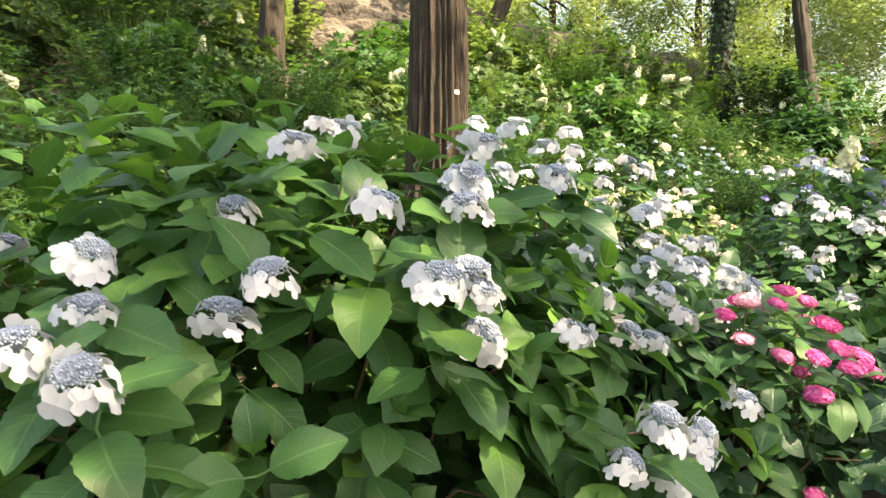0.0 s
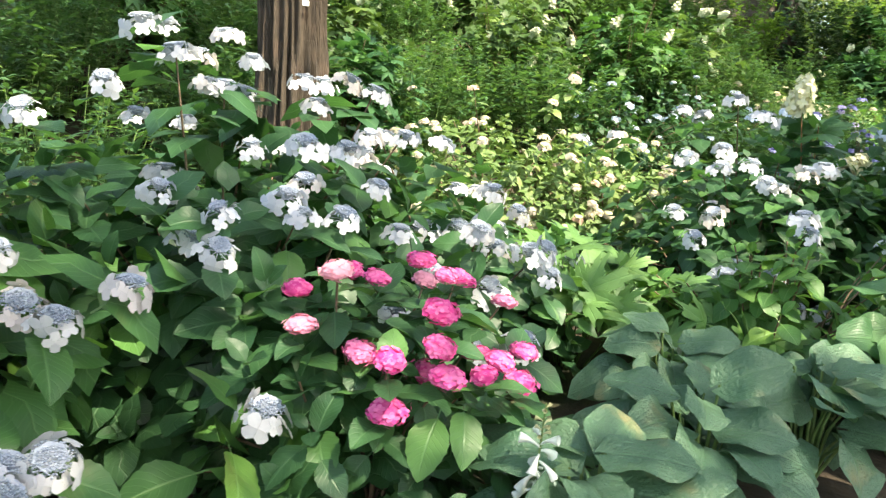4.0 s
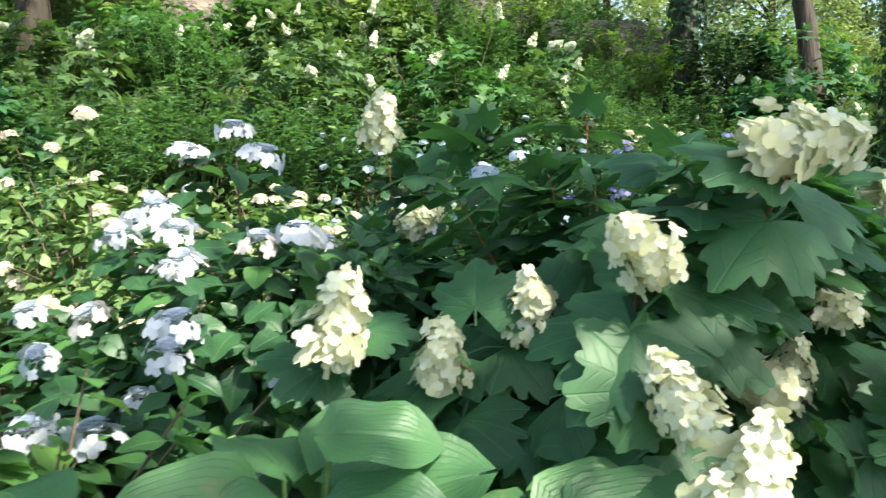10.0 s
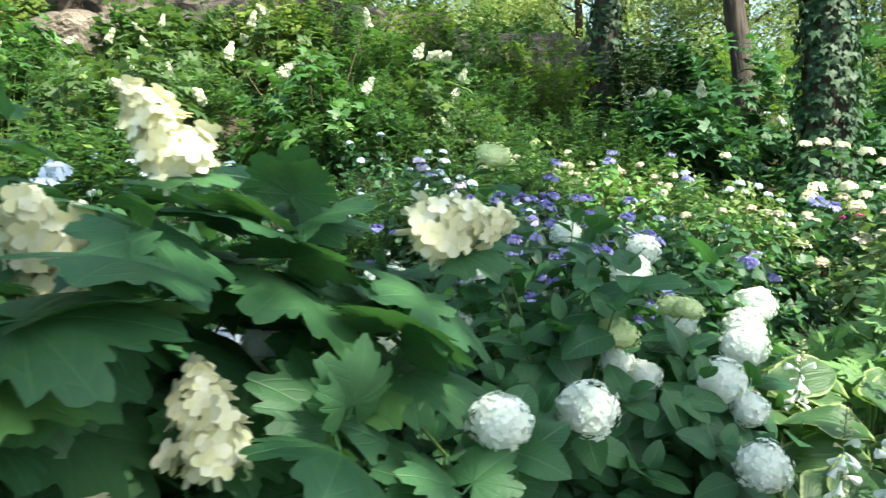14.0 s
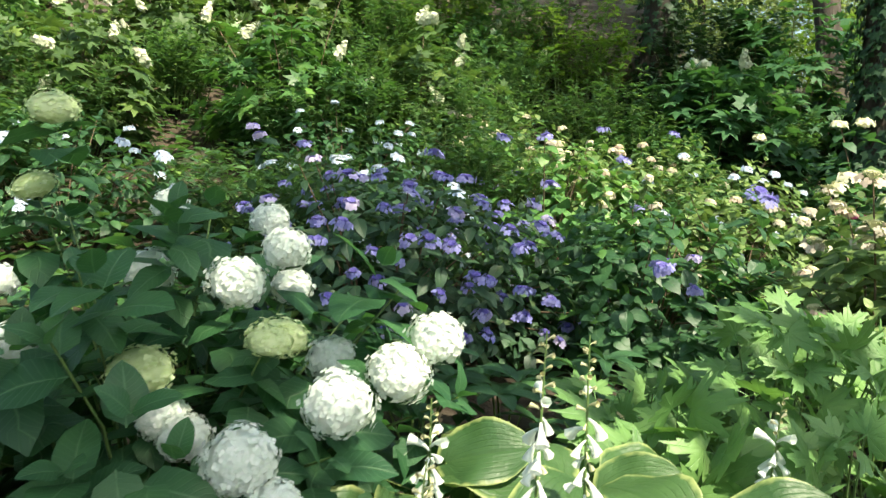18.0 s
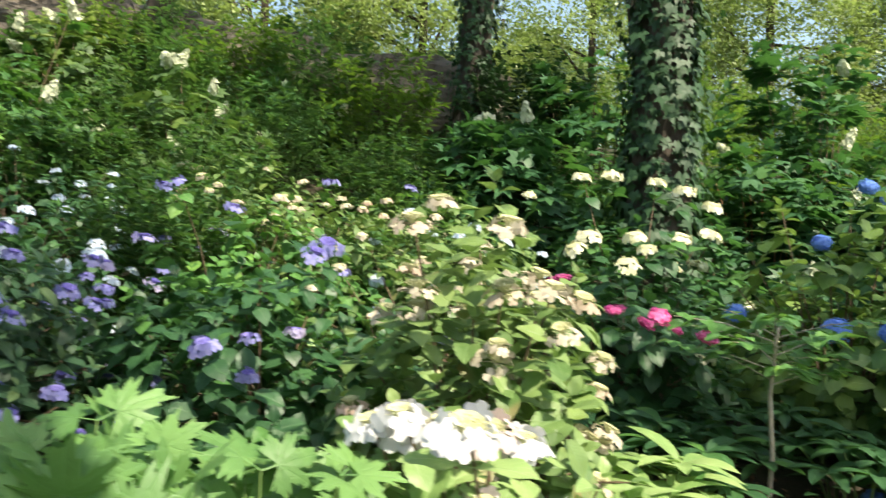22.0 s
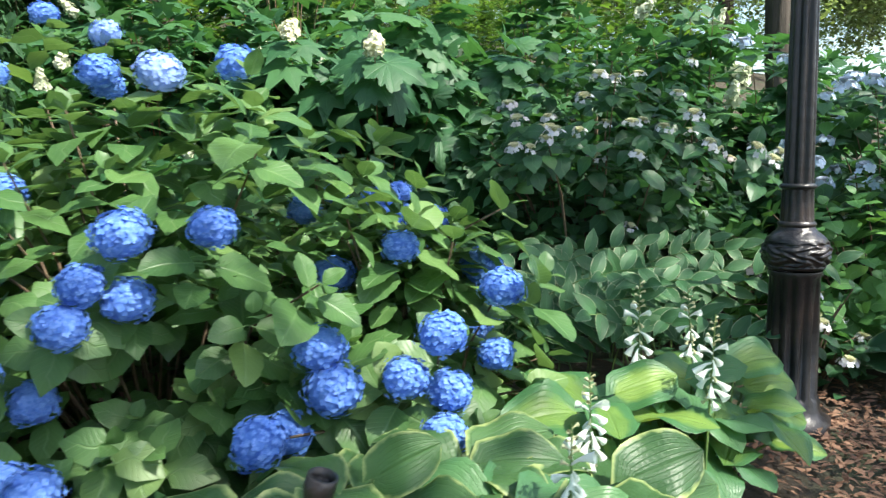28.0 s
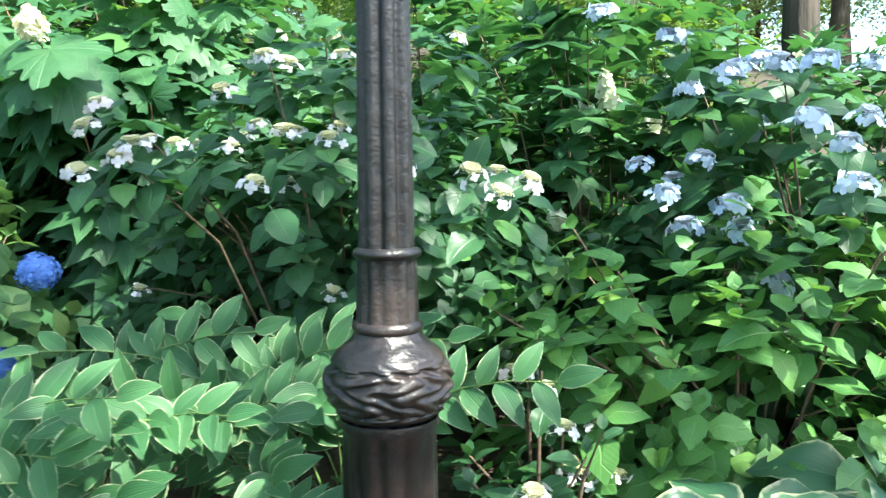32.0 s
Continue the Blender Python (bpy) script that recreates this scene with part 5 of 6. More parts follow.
shrub("lacecap_hydrangea", "green lacecap hydrangea with only a few violet heads", "hydrangea", (7.25, 11.6), (0.95, 0.9), 1.15, LEAF_LACE_SHADE, 260, 0.14, near=120, heads=[(7.39, 10.8, 1.07), (7.91, 10.91, 1.52), (7.41, 11.18, 1.07), (7.57, 11.39, 1.09), (7.58, 10.86, 0.94), (6.57, 11.56, 1.55), (7.06, 11.66, 1.73), (7.95, 10.7, 1.48)], head=LACE_PURPLE, head_r=0.064, seed=24)
shrub("lacecap_hydrangea", "lacecap hydrangea with violet-blue heads further up the bed", "hydrangea", (6.2, 13.4), (1.2, 0.9), 1.15, LEAF_FRESH, 220, 0.14, heads=[(5.92, 12.76, 1.96), (6.58, 14.26, 2.14), (6.41, 12.11, 1.92), (7.3, 14.42, 2.11)], more=6, head=LACE_PURPLE, head_r=0.075, seed=25)
shrub("lacecap_hydrangea", "lacecap hydrangea, sun put into its leaf colour, fading beige heads", "hydrangea", (8.6, 10.85), (0.62, 0.62), 1.5, LEAF_BEIGE_LIT, 200, 0.14, near=180, heads=[(8.39, 11.94, 1.57), (8.41, 11.61, 1.47), (8.58, 10.17, 1.66), (8.8, 10.3, 1.6), (8.4, 10.5, 1.62)], more=28, head=LACE_BEIGE, head_r=0.07, seed=26)
shrub("lacecap_hydrangea", "low lacecap hydrangea, sun put into its leaf colour, bleached white heads", "hydrangea", (8.85, 9.95), (0.5, 0.42), 0.88, LEAF_HELLE_LIT, 45, 0.15, near=160, heads=[(8.62, 9.65, 1.07), (8.85, 9.4, 1.1), (8.52, 9.7, 1.03), (8.61, 9.77, 1.02), (8.72, 9.75, 1.03), (8.83, 9.83, 1.0), (8.91, 9.9, 0.97)], more=5, head=LACE_BLEACHED, head_r=0.08, seed=27)

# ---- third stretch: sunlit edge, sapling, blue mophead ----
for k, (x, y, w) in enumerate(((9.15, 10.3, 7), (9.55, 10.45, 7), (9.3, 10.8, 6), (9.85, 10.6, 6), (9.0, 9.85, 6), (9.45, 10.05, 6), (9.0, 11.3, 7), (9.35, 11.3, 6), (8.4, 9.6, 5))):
    rosette((x, y), "hellebore, sun put into its leaf colour, long leaflets in whorls", 0.27, 0.42, w, 0.27, 60 + k)
shrub("mophead_hydrangea", "dark leafy hydrangea with a few crimson pink heads", "hydrangea", (9.15, 13.0), (0.75, 0.65), 1.1, LEAF_LACE_SHADE, 170, 0.15, near=80, heads=[(9.12, 12.87, 1.17), (8.71, 12.92, 1.35), (9.35, 12.09, 1.19), (8.79, 12.6, 1.37), (9.45, 12.42, 1.1), (9.3, 12.4, 1.13), (9.63, 12.4, 1.06), (9.1, 12.3, 1.2)], head=MOP_PINK, head_r=0.055, seed=28)
shrub("lacecap_hydrangea", "shaded lacecap hydrangea with flat cream-white heads", "hydrangea", (9.25, 14.5), (1.2, 0.8), 1.45, LEAF_LACE_SHADE, 260, 0.17, heads=[(9.03, 14.51, 2.24), (9.41, 15.02, 2.24), (9.89, 14.97, 2.02), (9.59, 14.32, 1.72), (8.87, 14.16, 1.71), (8.75, 14.1, 1.61), (9.31, 13.96, 1.61), (9.16, 13.79, 1.49), (9.73, 14.32, 1.5), (8.17, 15.76, 2.18), (9.64, 14.87, 2.15), (8.78, 14.35, 2.21)], more=12, head=FAR_CREAM, head_r=0.1, seed=29)
shrub("mophead_hydrangea", "large mophead hydrangea with vivid blue ball heads", "hydrangea", (11.7, 13.25), (1.4, 0.95), 1.55, LEAF_BLUE, 320, 0.175, BROAD, near=240, heads=[(11.22, 12.87, 1.43), (10.75, 12.31, 0.71), (11.03, 12.42, 0.76), (10.62, 12.22, 1.01), (11.61, 13.21, 1.65), (10.44, 12.18, 0.28), (11.52, 12.31, 0.78), (10.5, 12.16, 1.15), (10.77, 12.38, 1.11), (10.86, 12.28, 1.11), (11.13, 12.75, 1.18), (11.34, 12.91, 1.26), (11.29, 12.6, 1.06), (11.02, 12.55, 1.0), (11.18, 12.47, 0.95), (10.94, 13.0, 1.3), (11.04, 12.32, 0.57), (11.31, 12.47, 0.77), (11.29, 12.07, 0.34), (10.61, 12.45, 1.12), (11.61, 13.12, 1.7), (11.33, 12.71, 0.97), (11.05, 12.28, 0.78), (11.6, 12.49, 0.64), (10.86, 12.17, 0.57), (11.58, 12.33, 0.45), (11.71, 12.23, 0.46), (11.51, 12.43, 0.27), (11.78, 12.32, 0.91), (10.92, 14.21, 2.1), (10.39, 13.22, 1.64), (10.84, 12.6, 1.16), (11.82, 12.37, 1.02), (11.92, 12.45, 0.96), (12.18, 12.46, 1.17), (11.14, 14.4, 2.03), (11.93, 12.42, 1.16), (12.1, 13.18, 1.73), (11.9, 12.92, 1.67), (10.3, 12.44, 1.13), (11.1, 12.3, 0.56)], head=MOP_BLUE, head_r=0.075, seed=30, face=0.6)
shrub("mophead_hydrangea", "yellow-green mophead hydrangea, sun put into its leaf colour, few blue heads", "hydrangea", (10.55, 13.4), (0.8, 0.7), 1.75, LEAF_YOUNG_LIT, 130, 0.165, BROAD, near=70, more=3, head=MOP_BLUE, head_r=0.065, seed=39, face=0.6)
shrub("mophead_hydrangea", "mophead hydrangea with vivid blue ball heads over hostas", "hydrangea", (12.75, 13.15), (0.6, 0.62), 1.1, LEAF_BLUE, 120, 0.175, BROAD, near=140, heads=[(12.52, 12.5, 0.66), (12.86, 12.54, 0.82), (12.47, 12.55, 0.78), (12.37, 12.51, 0.52), (12.74, 12.51, 0.69), (12.88, 12.63, 0.61), (12.45, 13.07, 0.93), (13.08, 12.92, 0.9), (13.05, 12.82, 0.68), (12.86, 12.5, 0.51), (12.72, 12.86, 1.06), (12.33, 12.27, 0.58)], head=MOP_BLUE, head_r=0.08, seed=31, face=0.6)
shrub("mophead_hydrangea", "mophead hydrangea with deep blue ball heads in shade", "hydrangea", (12.35, 14.65), (0.75, 0.6), 1.3, LEAF_BLUE, 130, 0.16, BROAD, near=100, heads=[(12.87, 14.79, 1.01), (12.87, 13.5, 0.96), (13.03, 13.22, 0.93), (12.59, 14.51, 1.15), (12.31, 13.38, 1.16), (12.53, 14.34, 1.15), (12.66, 14.62, 1.17), (12.73, 14.46, 1.03), (12.6, 14.39, 1.03), (12.75, 14.26, 0.98), (12.7, 14.34, 0.85), (12.76, 14.23, 0.72), (12.85, 14.45, 0.71), (12.88, 14.55, 0.69), (12.32, 14.42, 1.17), (12.56, 14.01, 0.86), (12.62, 13.92, 0.8), (13.08, 13.67, 0.7), (13.02, 13.6, 0.61), (12.83, 13.72, 0.61)], head=MOP_BLUE[:8], head_r=0.08, seed=32, face=0.6)
cut_plant((11.4, 11.5), "feathery cut-leaved perennial below the blue hydrangea", 0.5, 0.36, 20, 0.14, 47, LEAF_FRESH)
cut_plant((11.85, 11.35), "feathery cut-leaved perennial below the blue hydrangea", 0.45, 0.38, 18, 0.14, 48, LEAF_FRESH)
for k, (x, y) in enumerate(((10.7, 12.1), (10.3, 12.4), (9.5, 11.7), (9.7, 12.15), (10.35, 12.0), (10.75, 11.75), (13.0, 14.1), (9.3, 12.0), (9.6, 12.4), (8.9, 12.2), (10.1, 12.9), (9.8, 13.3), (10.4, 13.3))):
    rosette((x, y), "dark green hellebore with long leaflets in whorls", 0.22, 0.4, 6, 0.2, 80 + k, LEAF_LACE_SHADE, joined=True)
for k, (x, y, m) in enumerate(((12.35, 11.8, 0), (12.95, 11.5, 0), (13.0, 12.05, 3), (13.3, 12.25, 0), (13.75, 13.0, 3), (13.4, 12.75, 1), (12.6, 12.1, 0), (15.45, 14.05, 2), (15.85, 14.3, 2), (13.95, 13.1, 1), (12.9, 12.3, 0))):
    hosta((x, y), ("pale-edged green hosta beside the path light", "gold-centred hosta with green edges", "cream-edged dark green hosta", "mid-green hosta in flower beside the lamp post")[m], (LEAF_HOSTA_Y, LEAF_HOSTA_G, LEAF_HOSTA_W, LEAF_HOSTA_M)[m], 19, 0.28 if k < 3 else 0.24, 90 + k, 0.3 if k < 2 else 0.38, spike_at={2: [(13.21, 12.04, 0.7)], 3: [(13.3, 12.4, 0.72)], 4: [(13.55, 12.98, 0.92)], 5: [(13.81, 12.63, 0.84)], 9: [(13.9, 13.25, 0.84)]}.get(k, []))

# ---- last stretch: Solomon's seal, tall shrubs behind the lamp ----
seal_rs = np.random.RandomState(5)
for k in range(44):
    u, w = seal_rs.uniform(0, 1, 2)
    seal_stem((13.0 + 1.15 * u + 0.2 * w, 13.75 + 0.95 * w + 0.3 * u), seal_rs.choice([-2.9, -0.25, -0.6, -2.4, -1.5]) + seal_rs.normal(0, 0.2), seal_rs.uniform(0.55, 0.9) if k % 2 == 0 else seal_rs.uniform(0.85, 1.15), 100 + k)
shrub("oakleaf_hydrangea", "tall oakleaf hydrangea with broad lobed leaves and sparse panicles", "hydrangea", (12.5, 16.5), (1.7, 0.95), 2.2, LEAF_OAK, 240, 0.3, OAK, OAK_FAR, near=130, heads=[(12.49, 15.37, 2.1), (11.9, 15.7, 2.25)], more=0, head=PANICLE_ROUND, head_r=0.12, seed=33, nodes=3, stem=STEM_RED, face=0.6, sway=0.4, lean=0.9)
shrub("oakleaf_hydrangea", "tall oakleaf hydrangea in shade under the trees", "hydrangea", (10.6, 17.0), (1.5, 0.9), 2.2, LEAF_OAK, 200, 0.24, OAK_FAR, OAK_FAR, more=5, head=PANICLE_FAR, head_r=0.2, seed=34, nodes=3, stem=STEM_RED)
shrub("lacecap_hydrangea", "tall lacecap hydrangea with small cream heads and bare lower twigs", "hydrangea", (13.95, 15.6), (1.1, 0.8), 1.95, LEAF_LACE_SHADE, 330, 0.15, near=130, heads=[(13.29, 14.43, 1.43), (13.46, 14.61, 1.53), (13.84, 14.96, 1.37), (14.82, 15.29, 1.34), (13.31, 14.46, 1.58), (13.28, 14.61, 1.67), (13.57, 14.74, 1.52), (13.72, 14.67, 1.71), (13.9, 14.66, 1.82), (13.91, 14.94, 1.57), (14.11, 14.85, 1.58), (14.1, 14.93, 1.86), (14.52, 15.22, 1.96), (14.59, 15.42, 1.53), (14.68, 15.17, 1.41), (14.06, 14.89, 0.94), (13.83, 14.81, 1.85), (13.93, 14.82, 1.82), (14.29, 14.76, 1.73), (13.51, 14.42, 1.52), (13.65, 14.44, 1.51), (13.37, 14.34, 1.42), (13.46, 14.41, 1.47), (13.96, 14.37, 1.38), (14.65, 14.48, 1.41), (14.75, 14.48, 1.34), (14.41, 14.55, 1.44), (13.98, 14.6, 1.56), (14.15, 14.57, 1.53), (14.35, 14.66, 1.61), (14.84, 14.6, 1.38)], more=8, head=LACE_SMALL, head_r=0.056, seed=35, face=0.7, lean=0.25)
shrub("lacecap_hydrangea", "tall lacecap hydrangea with pale sky-blue heads", "hydrangea", (16.2, 15.75), (1.1, 0.9), 1.8, LEAF_LACE_SHADE, 280, 0.17, near=180, heads=[(15.66, 15.62, 1.26), (15.37, 15.41, 1.32), (15.26, 15.47, 1.44), (15.67, 15.33, 1.19), (15.52, 16.14, 2.09), (15.17, 16.35, 2.27), (15.68, 15.56, 1.86), (15.46, 15.36, 1.75), (15.43, 15.73, 2.03), (15.61, 15.33, 1.82), (15.84, 15.47, 1.87), (15.88, 15.15, 1.62), (15.98, 14.93, 1.37), (16.02, 15.5, 1.88), (16.21, 15.52, 1.86), (15.11, 15.9, 2.18), (15.57, 15.06, 1.29), (15.36, 15.24, 1.33), (15.59, 14.96, 1.2), (16.1, 15.18, 1.62), (15.82, 15.67, 1.91), (16.01, 15.15, 1.52)], more=22, head=LACE_PALE, head_r=0.075, seed=36, face=0.7, lean=0.25)
shrub("lacecap_hydrangea", "young hydrangea with fresh light green leaves beside the lamp post", "hydrangea", (15.6, 14.95), (1.0, 0.6), 1.25, LEAF_FRESH, 170, 0.16, near=190, more=5, head=LACE_SMALL, head_r=0.05, seed=37, face=0.7)
shrub("lacecap_hydrangea", "low lacecap hydrangea with small white heads beside the lamp post", "hydrangea", (14.9, 14.35), (0.32, 0.3), 0.7, LEAF_LACE_SHADE, 30, 0.11, near=90, heads=[(14.95, 14.4, 0.6), (14.77, 14.79, 0.68), (15.05, 14.54, 0.58), (15.11, 14.43, 0.44), (14.99, 14.39, 0.46), (14.82, 14.59, 0.74), (14.89, 14.5, 0.7), (15.59, 15.01, 0.69)], more=4, head=LACE_SMALL, head_r=0.055, seed=38)

# ---- sapling ----
def sapling(at):
    rs = np.random.RandomState(9)
    gz = ground_z(*at)
    owner = thing("sapling", (at[0], at[1], gz), "young sapling with a thin pale stem and flat leafy top", "tree")
    part("stem", np_mesh("stem", *tube([(0, 0, -0.05), (0.015, 0, 0.3), (0.0, 0.01, 0.6), (0.03, 0, 0.95)], [0.014, 0.012, 0.011, 0.008], 8), [STEM_PALE]), owner)
    tw, locs, dirs = [], [], []
    for k in range(16):
        a = k * 2.4
        p0 = np.array([0.01, 0, 0.66 + 0.018 * k])
        p1 = p0 + np.array([np.cos(a), np.sin(a), 0.22]) * rs.uniform(0.3, 0.62)
        tw.append(tube([p0, p0 * 0.5 + p1 * 0.5 + [0, 0, 0.03], p1], [0.004, 0.003, 0.0015], 4))
        for j in range(13):
            q = 0.25 + 0.75 * j / 12
            s = a + (0.9 if j % 2 else -0.9) + rs.normal(0, 0.2)
            locs.append(p0 * (1 - q) + p1 * q + [0, 0, 0.02])
            dirs.append([np.cos(s), np.sin(s), 0.05 + rs.normal(0, 0.15)])
    part("twig_work", np_mesh("twig_work", *merged(tw), [STEM_PALE]), owner, kind="stuff")
    n = len(locs)
    m3 = leaf_frames(np.array(dirs), np.tile([[0, 0, 1.0]], (n, 1)), rs.uniform(0.07, 0.13, n), rs)
    set_leaves(owner, HYD, HYD_FAR, LEAF_FRESH, m3, np.array(locs), 110, rs)


sapling((9.9, 12.0))

# ---- the slope behind ----
SPIRES = [(-0.08, 15.14, 3.58), (1.71, 14.49, 3.56), (4.3, 15.28, 3.55), (2.72, 13.84, 3.17), (2.6, 12.88, 2.61), (3.48, 14.75, 3.96), (3.93, 16.11, 3.78), (-0.53, 14.48, 3.78), (7.22, 16.74, 3.62), (4.52, 14.87, 3.45)]
slope = np.random.RandomState(21)
for k in range(30):
    u, v = -4.5 + 0.72 * k + slope.uniform(-0.4, 0.4), (7.0, 8.6, 10.4)[k % 3] + slope.uniform(-0.5, 0.5)
    x, y = ALONG * u + ASIDE * v
    if u < 16:
        wild_shrub((x, y), slope.uniform(0.8, 1.15), slope.uniform(1.0, 1.5), 200 + k, 100, slope.uniform(0.09, 0.13))
for k, (x, y) in enumerate(((-2.6, 5.4), (-4.4, 5.0), (-1.3, 5.6), (-3.4, 7.2), (-1.4, 8.0), (0.0, 9.6))):
    wild_shrub((x, y), 1.0, 1.25, 240 + k, 90, 0.085, label="leafy wild shrub behind the lacecaps")
for k in range(16):
    u, v = -4.0 + 1.25 * k + slope.uniform(-0.4, 0.4), (9.6, 12.0)[k % 2] + slope.uniform(-0.7, 0.7)
    x, y = ALONG * u + ASIDE * v
    mine = [p for p in SPIRES if math.hypot(p[0] - x, p[1] - y) < 1.3]
    SPIRES = [p for p in SPIRES if p not in mine]
    shrub("oakleaf_hydrangea", "oakleaf hydrangea on the slope with upright cream panicles", "hydrangea", (x, y), (1.15, 1.0), slope.uniform(1.3, 1.7) * (0.75 if k < 5 else 1), LEAF_OAK_SLOPE if k % 3 else LEAF_LACE, 130, 0.2, OAK_FAR, OAK_FAR, heads=mine, more=(2, 4, 5)[k % 3] if k > 4 else 3, head=PANICLE_FAR, head_r=0.21, seed=260 + k, nodes=3, group="oakleaf hydrangeas on the slope", high=0.2, rise=0.45, sway=0.45)

for k, (x, y, rx, h) in enumerate(((7.6, 16.9, 1.3, 2.0), (11.4, 18.3, 1.6, 3.5), (14.0, 18.2, 1.5, 2.8), (16.4, 18.2, 1.4, 2.3), (18.4, 17.2, 1.3, 2.2), (15.2, 16.8, 1.2, 2.4), (8.6, 18.6, 1.4, 2.8))):
    shrub("oakleaf_hydrangea", "tall oakleaf hydrangea in deep shade behind the bed", "hydrangea", (x, y), (rx, 1.0), h, LEAF_OAK, 170, 0.25, OAK_FAR, OAK_FAR, more=5, head=PANICLE_FAR, head_r=0.22, seed=290 + k, nodes=3, group="oakleaf hydrangeas on the slope", high=0.2, rise=0.4, sway=0.5)
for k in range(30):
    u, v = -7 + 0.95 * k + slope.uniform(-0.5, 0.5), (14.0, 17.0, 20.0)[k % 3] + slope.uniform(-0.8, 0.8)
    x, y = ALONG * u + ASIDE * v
    wild_shrub((x, y), slope.uniform(1.1, 1.6), slope.uniform(1.2, 2.0), 320 + k, 70, slope.uniform(0.15, 0.2), LEAF_FAR_LIT if k % 2 else LEAF_WILD, "loose leafy shrub near the top of the slope", templates=DIAMOND)


def undergrowth():
    """Small leaves massed over the slope."""
    rs = np.random.RandomState(78)
    n = 42000
    u, v = rs.uniform(-9, 22, n), 4.5 + 15 * rs.uniform(0, 1, n)
    xy = u[:, None] * ALONG + v[:, None] * ASIDE
    lump = np.sin(xy[:, 0] * 1.9 + 1) * np.cos(xy[:, 1] * 2.3) * 0.5 + 0.5
    z = ground_z(xy[:, 0], xy[:, 1]) + rs.uniform(0.0, 1.0, n) * (0.15 + 0.4 * lump)
    b = rs.uniform(0, 6.283, n)
    dirs = np.stack([np.cos(b), np.sin(b), rs.uniform(-0.2, 0.6, n)], -1)
    m3 = leaf_frames(dirs, np.tile([[0, 0, 1.0]], (n, 1)), rs.uniform(0.1, 0.2, n), rs)
    me = np_mesh("undergrowth", *batch(DIAMOND[1], m3, np.column_stack([xy, z])), [LEAF_WILD])
    tagged(new("undergrowth", me), "tangled green undergrowth over the slope", "undergrowth", kind="stuff")


undergrowth()

shrub("oakleaf_hydrangea", "oakleaf hydrangea in deep shade beside the first tree", "hydrangea", (-0.4, 8.7), (1.0, 0.8), 1.5, LEAF_OAK, 130, 0.2, OAK_FAR, OAK_FAR, heads=[(-1.07, 9.37, 2.2), (-0.96, 9.84, 2.24)], more=2, head=PANICLE_FAR, head_r=0.2, seed=401, nodes=3, face=0.35, group="oakleaf hydrangeas on the slope", rise=0.2)
for k, (x, y, m, hd) in enumerate(((6.9, 15.2, LEAF_BEIGE_LIT, 2), (5.4, 14.9, LEAF_BEIGE_LIT, 2), (7.6, 14.2, LEAF_BEIGE_LIT, 1), (4.0, 13.6, LEAF_LACE_SHADE, 1), (7.9, 12.9, LEAF_BEIGE_LIT, 2), (2.6, 11.2, LEAF_LACE_SHADE, 1), (4.9, 12.4, LEAF_LACE_SHADE, 1), (6.5, 14.2, LEAF_BEIGE_LIT, 2))):
    shrub("lacecap_hydrangea", ("", "lacecap hydrangea with pale bluish heads up the slope", "lacecap hydrangea, sun put into its leaf colour, fading cream heads")[hd], "hydrangea", (x, y), (1.1, 0.85), 1.1 + 0.1 * (k % 3), m, 190, 0.13, SERR, SERR_FAR, more=24, head=FAR_BEIGE if hd == 2 else FAR_PALE, head_r=0.06, seed=410 + k)
wild_shrub((7.7, 19.3), 1.1, 2.6, 432, 110, 0.13, LEAF_IVY, "dark evergreen thicket beside the ivy-clad trunk", templates=ROUND)
for k, (x, y, h) in enumerate(((-0.2, 18.6, 1.35), (0.9, 18.7, 1.75), (2.1, 18.8, 2.0), (3.3, 18.8, 2.2), (4.5, 18.9, 2.35), (5.6, 18.6, 2.2), (2.8, 17.6, 1.6), (-6.6, 17.6, 1.0))):
    wild_shrub((x, y), 1.0, h, 440 + k, 80, 0.14, LEAF_TREE if k % 2 else LEAF_WILD, "leafy shrub in front of the rock outcrop")
wild_shrub((6.4, 17.2), 1.2, 1.3, 430, 90, 0.13)
wild_shrub((8.0, 17.6), 1.2, 1.4, 431, 90, 0.13)

wild_shrub((15.2, 20.5), 1.7, 4.3 - ground_z(15.2, 20.5), 470, 120, 0.16, LEAF_TREE, "tall dark leafy shrub under the trees", templates=ROUND)
for k in range(10):
    u, v = 20.5 + 0.9 * k + slope.uniform(-0.3, 0.3), (8.0, 10.5, 13.0)[k % 3] + slope.uniform(-0.6, 0.6)
    wild_shrub((ALONG[0] * u + ASIDE[0] * v, ALONG[1] * u + ASIDE[1] * v), 1.4, slope.uniform(1.8, 2.6), 460 + k, 60, 0.17, LEAF_TREE, "tall leafy shrub towards the far end of the bed")

# ---- trees ----
TREE_LABEL = "tall tree with ridged brown bark and a high leafy crown"
tree((-0.09, 6.5), 0.235, 11, TREE_LABEL, 1, (0.1, 0.2), (4.2, 2.6, 9.5), 9000, 0.2, sides=128)
tree((-2.9, 13.4), 0.2, 10, TREE_LABEL, 2, (0.3, 0.2), (3.2, 2.4, 9), 6000, 0.2)
tree((-4.2, 14.0), 0.15, 9, TREE_LABEL, 3, (-0.3, 0.3), (3.0, 2.2, 8.5), 5000, 0.2)
tree((-3.2, 18.5), 0.22, 9, "reddish-barked tree beside the rock outcrop", 4, (0.25, 0.1), (3.4, 2.2, 5.6), 6000, 0.2)
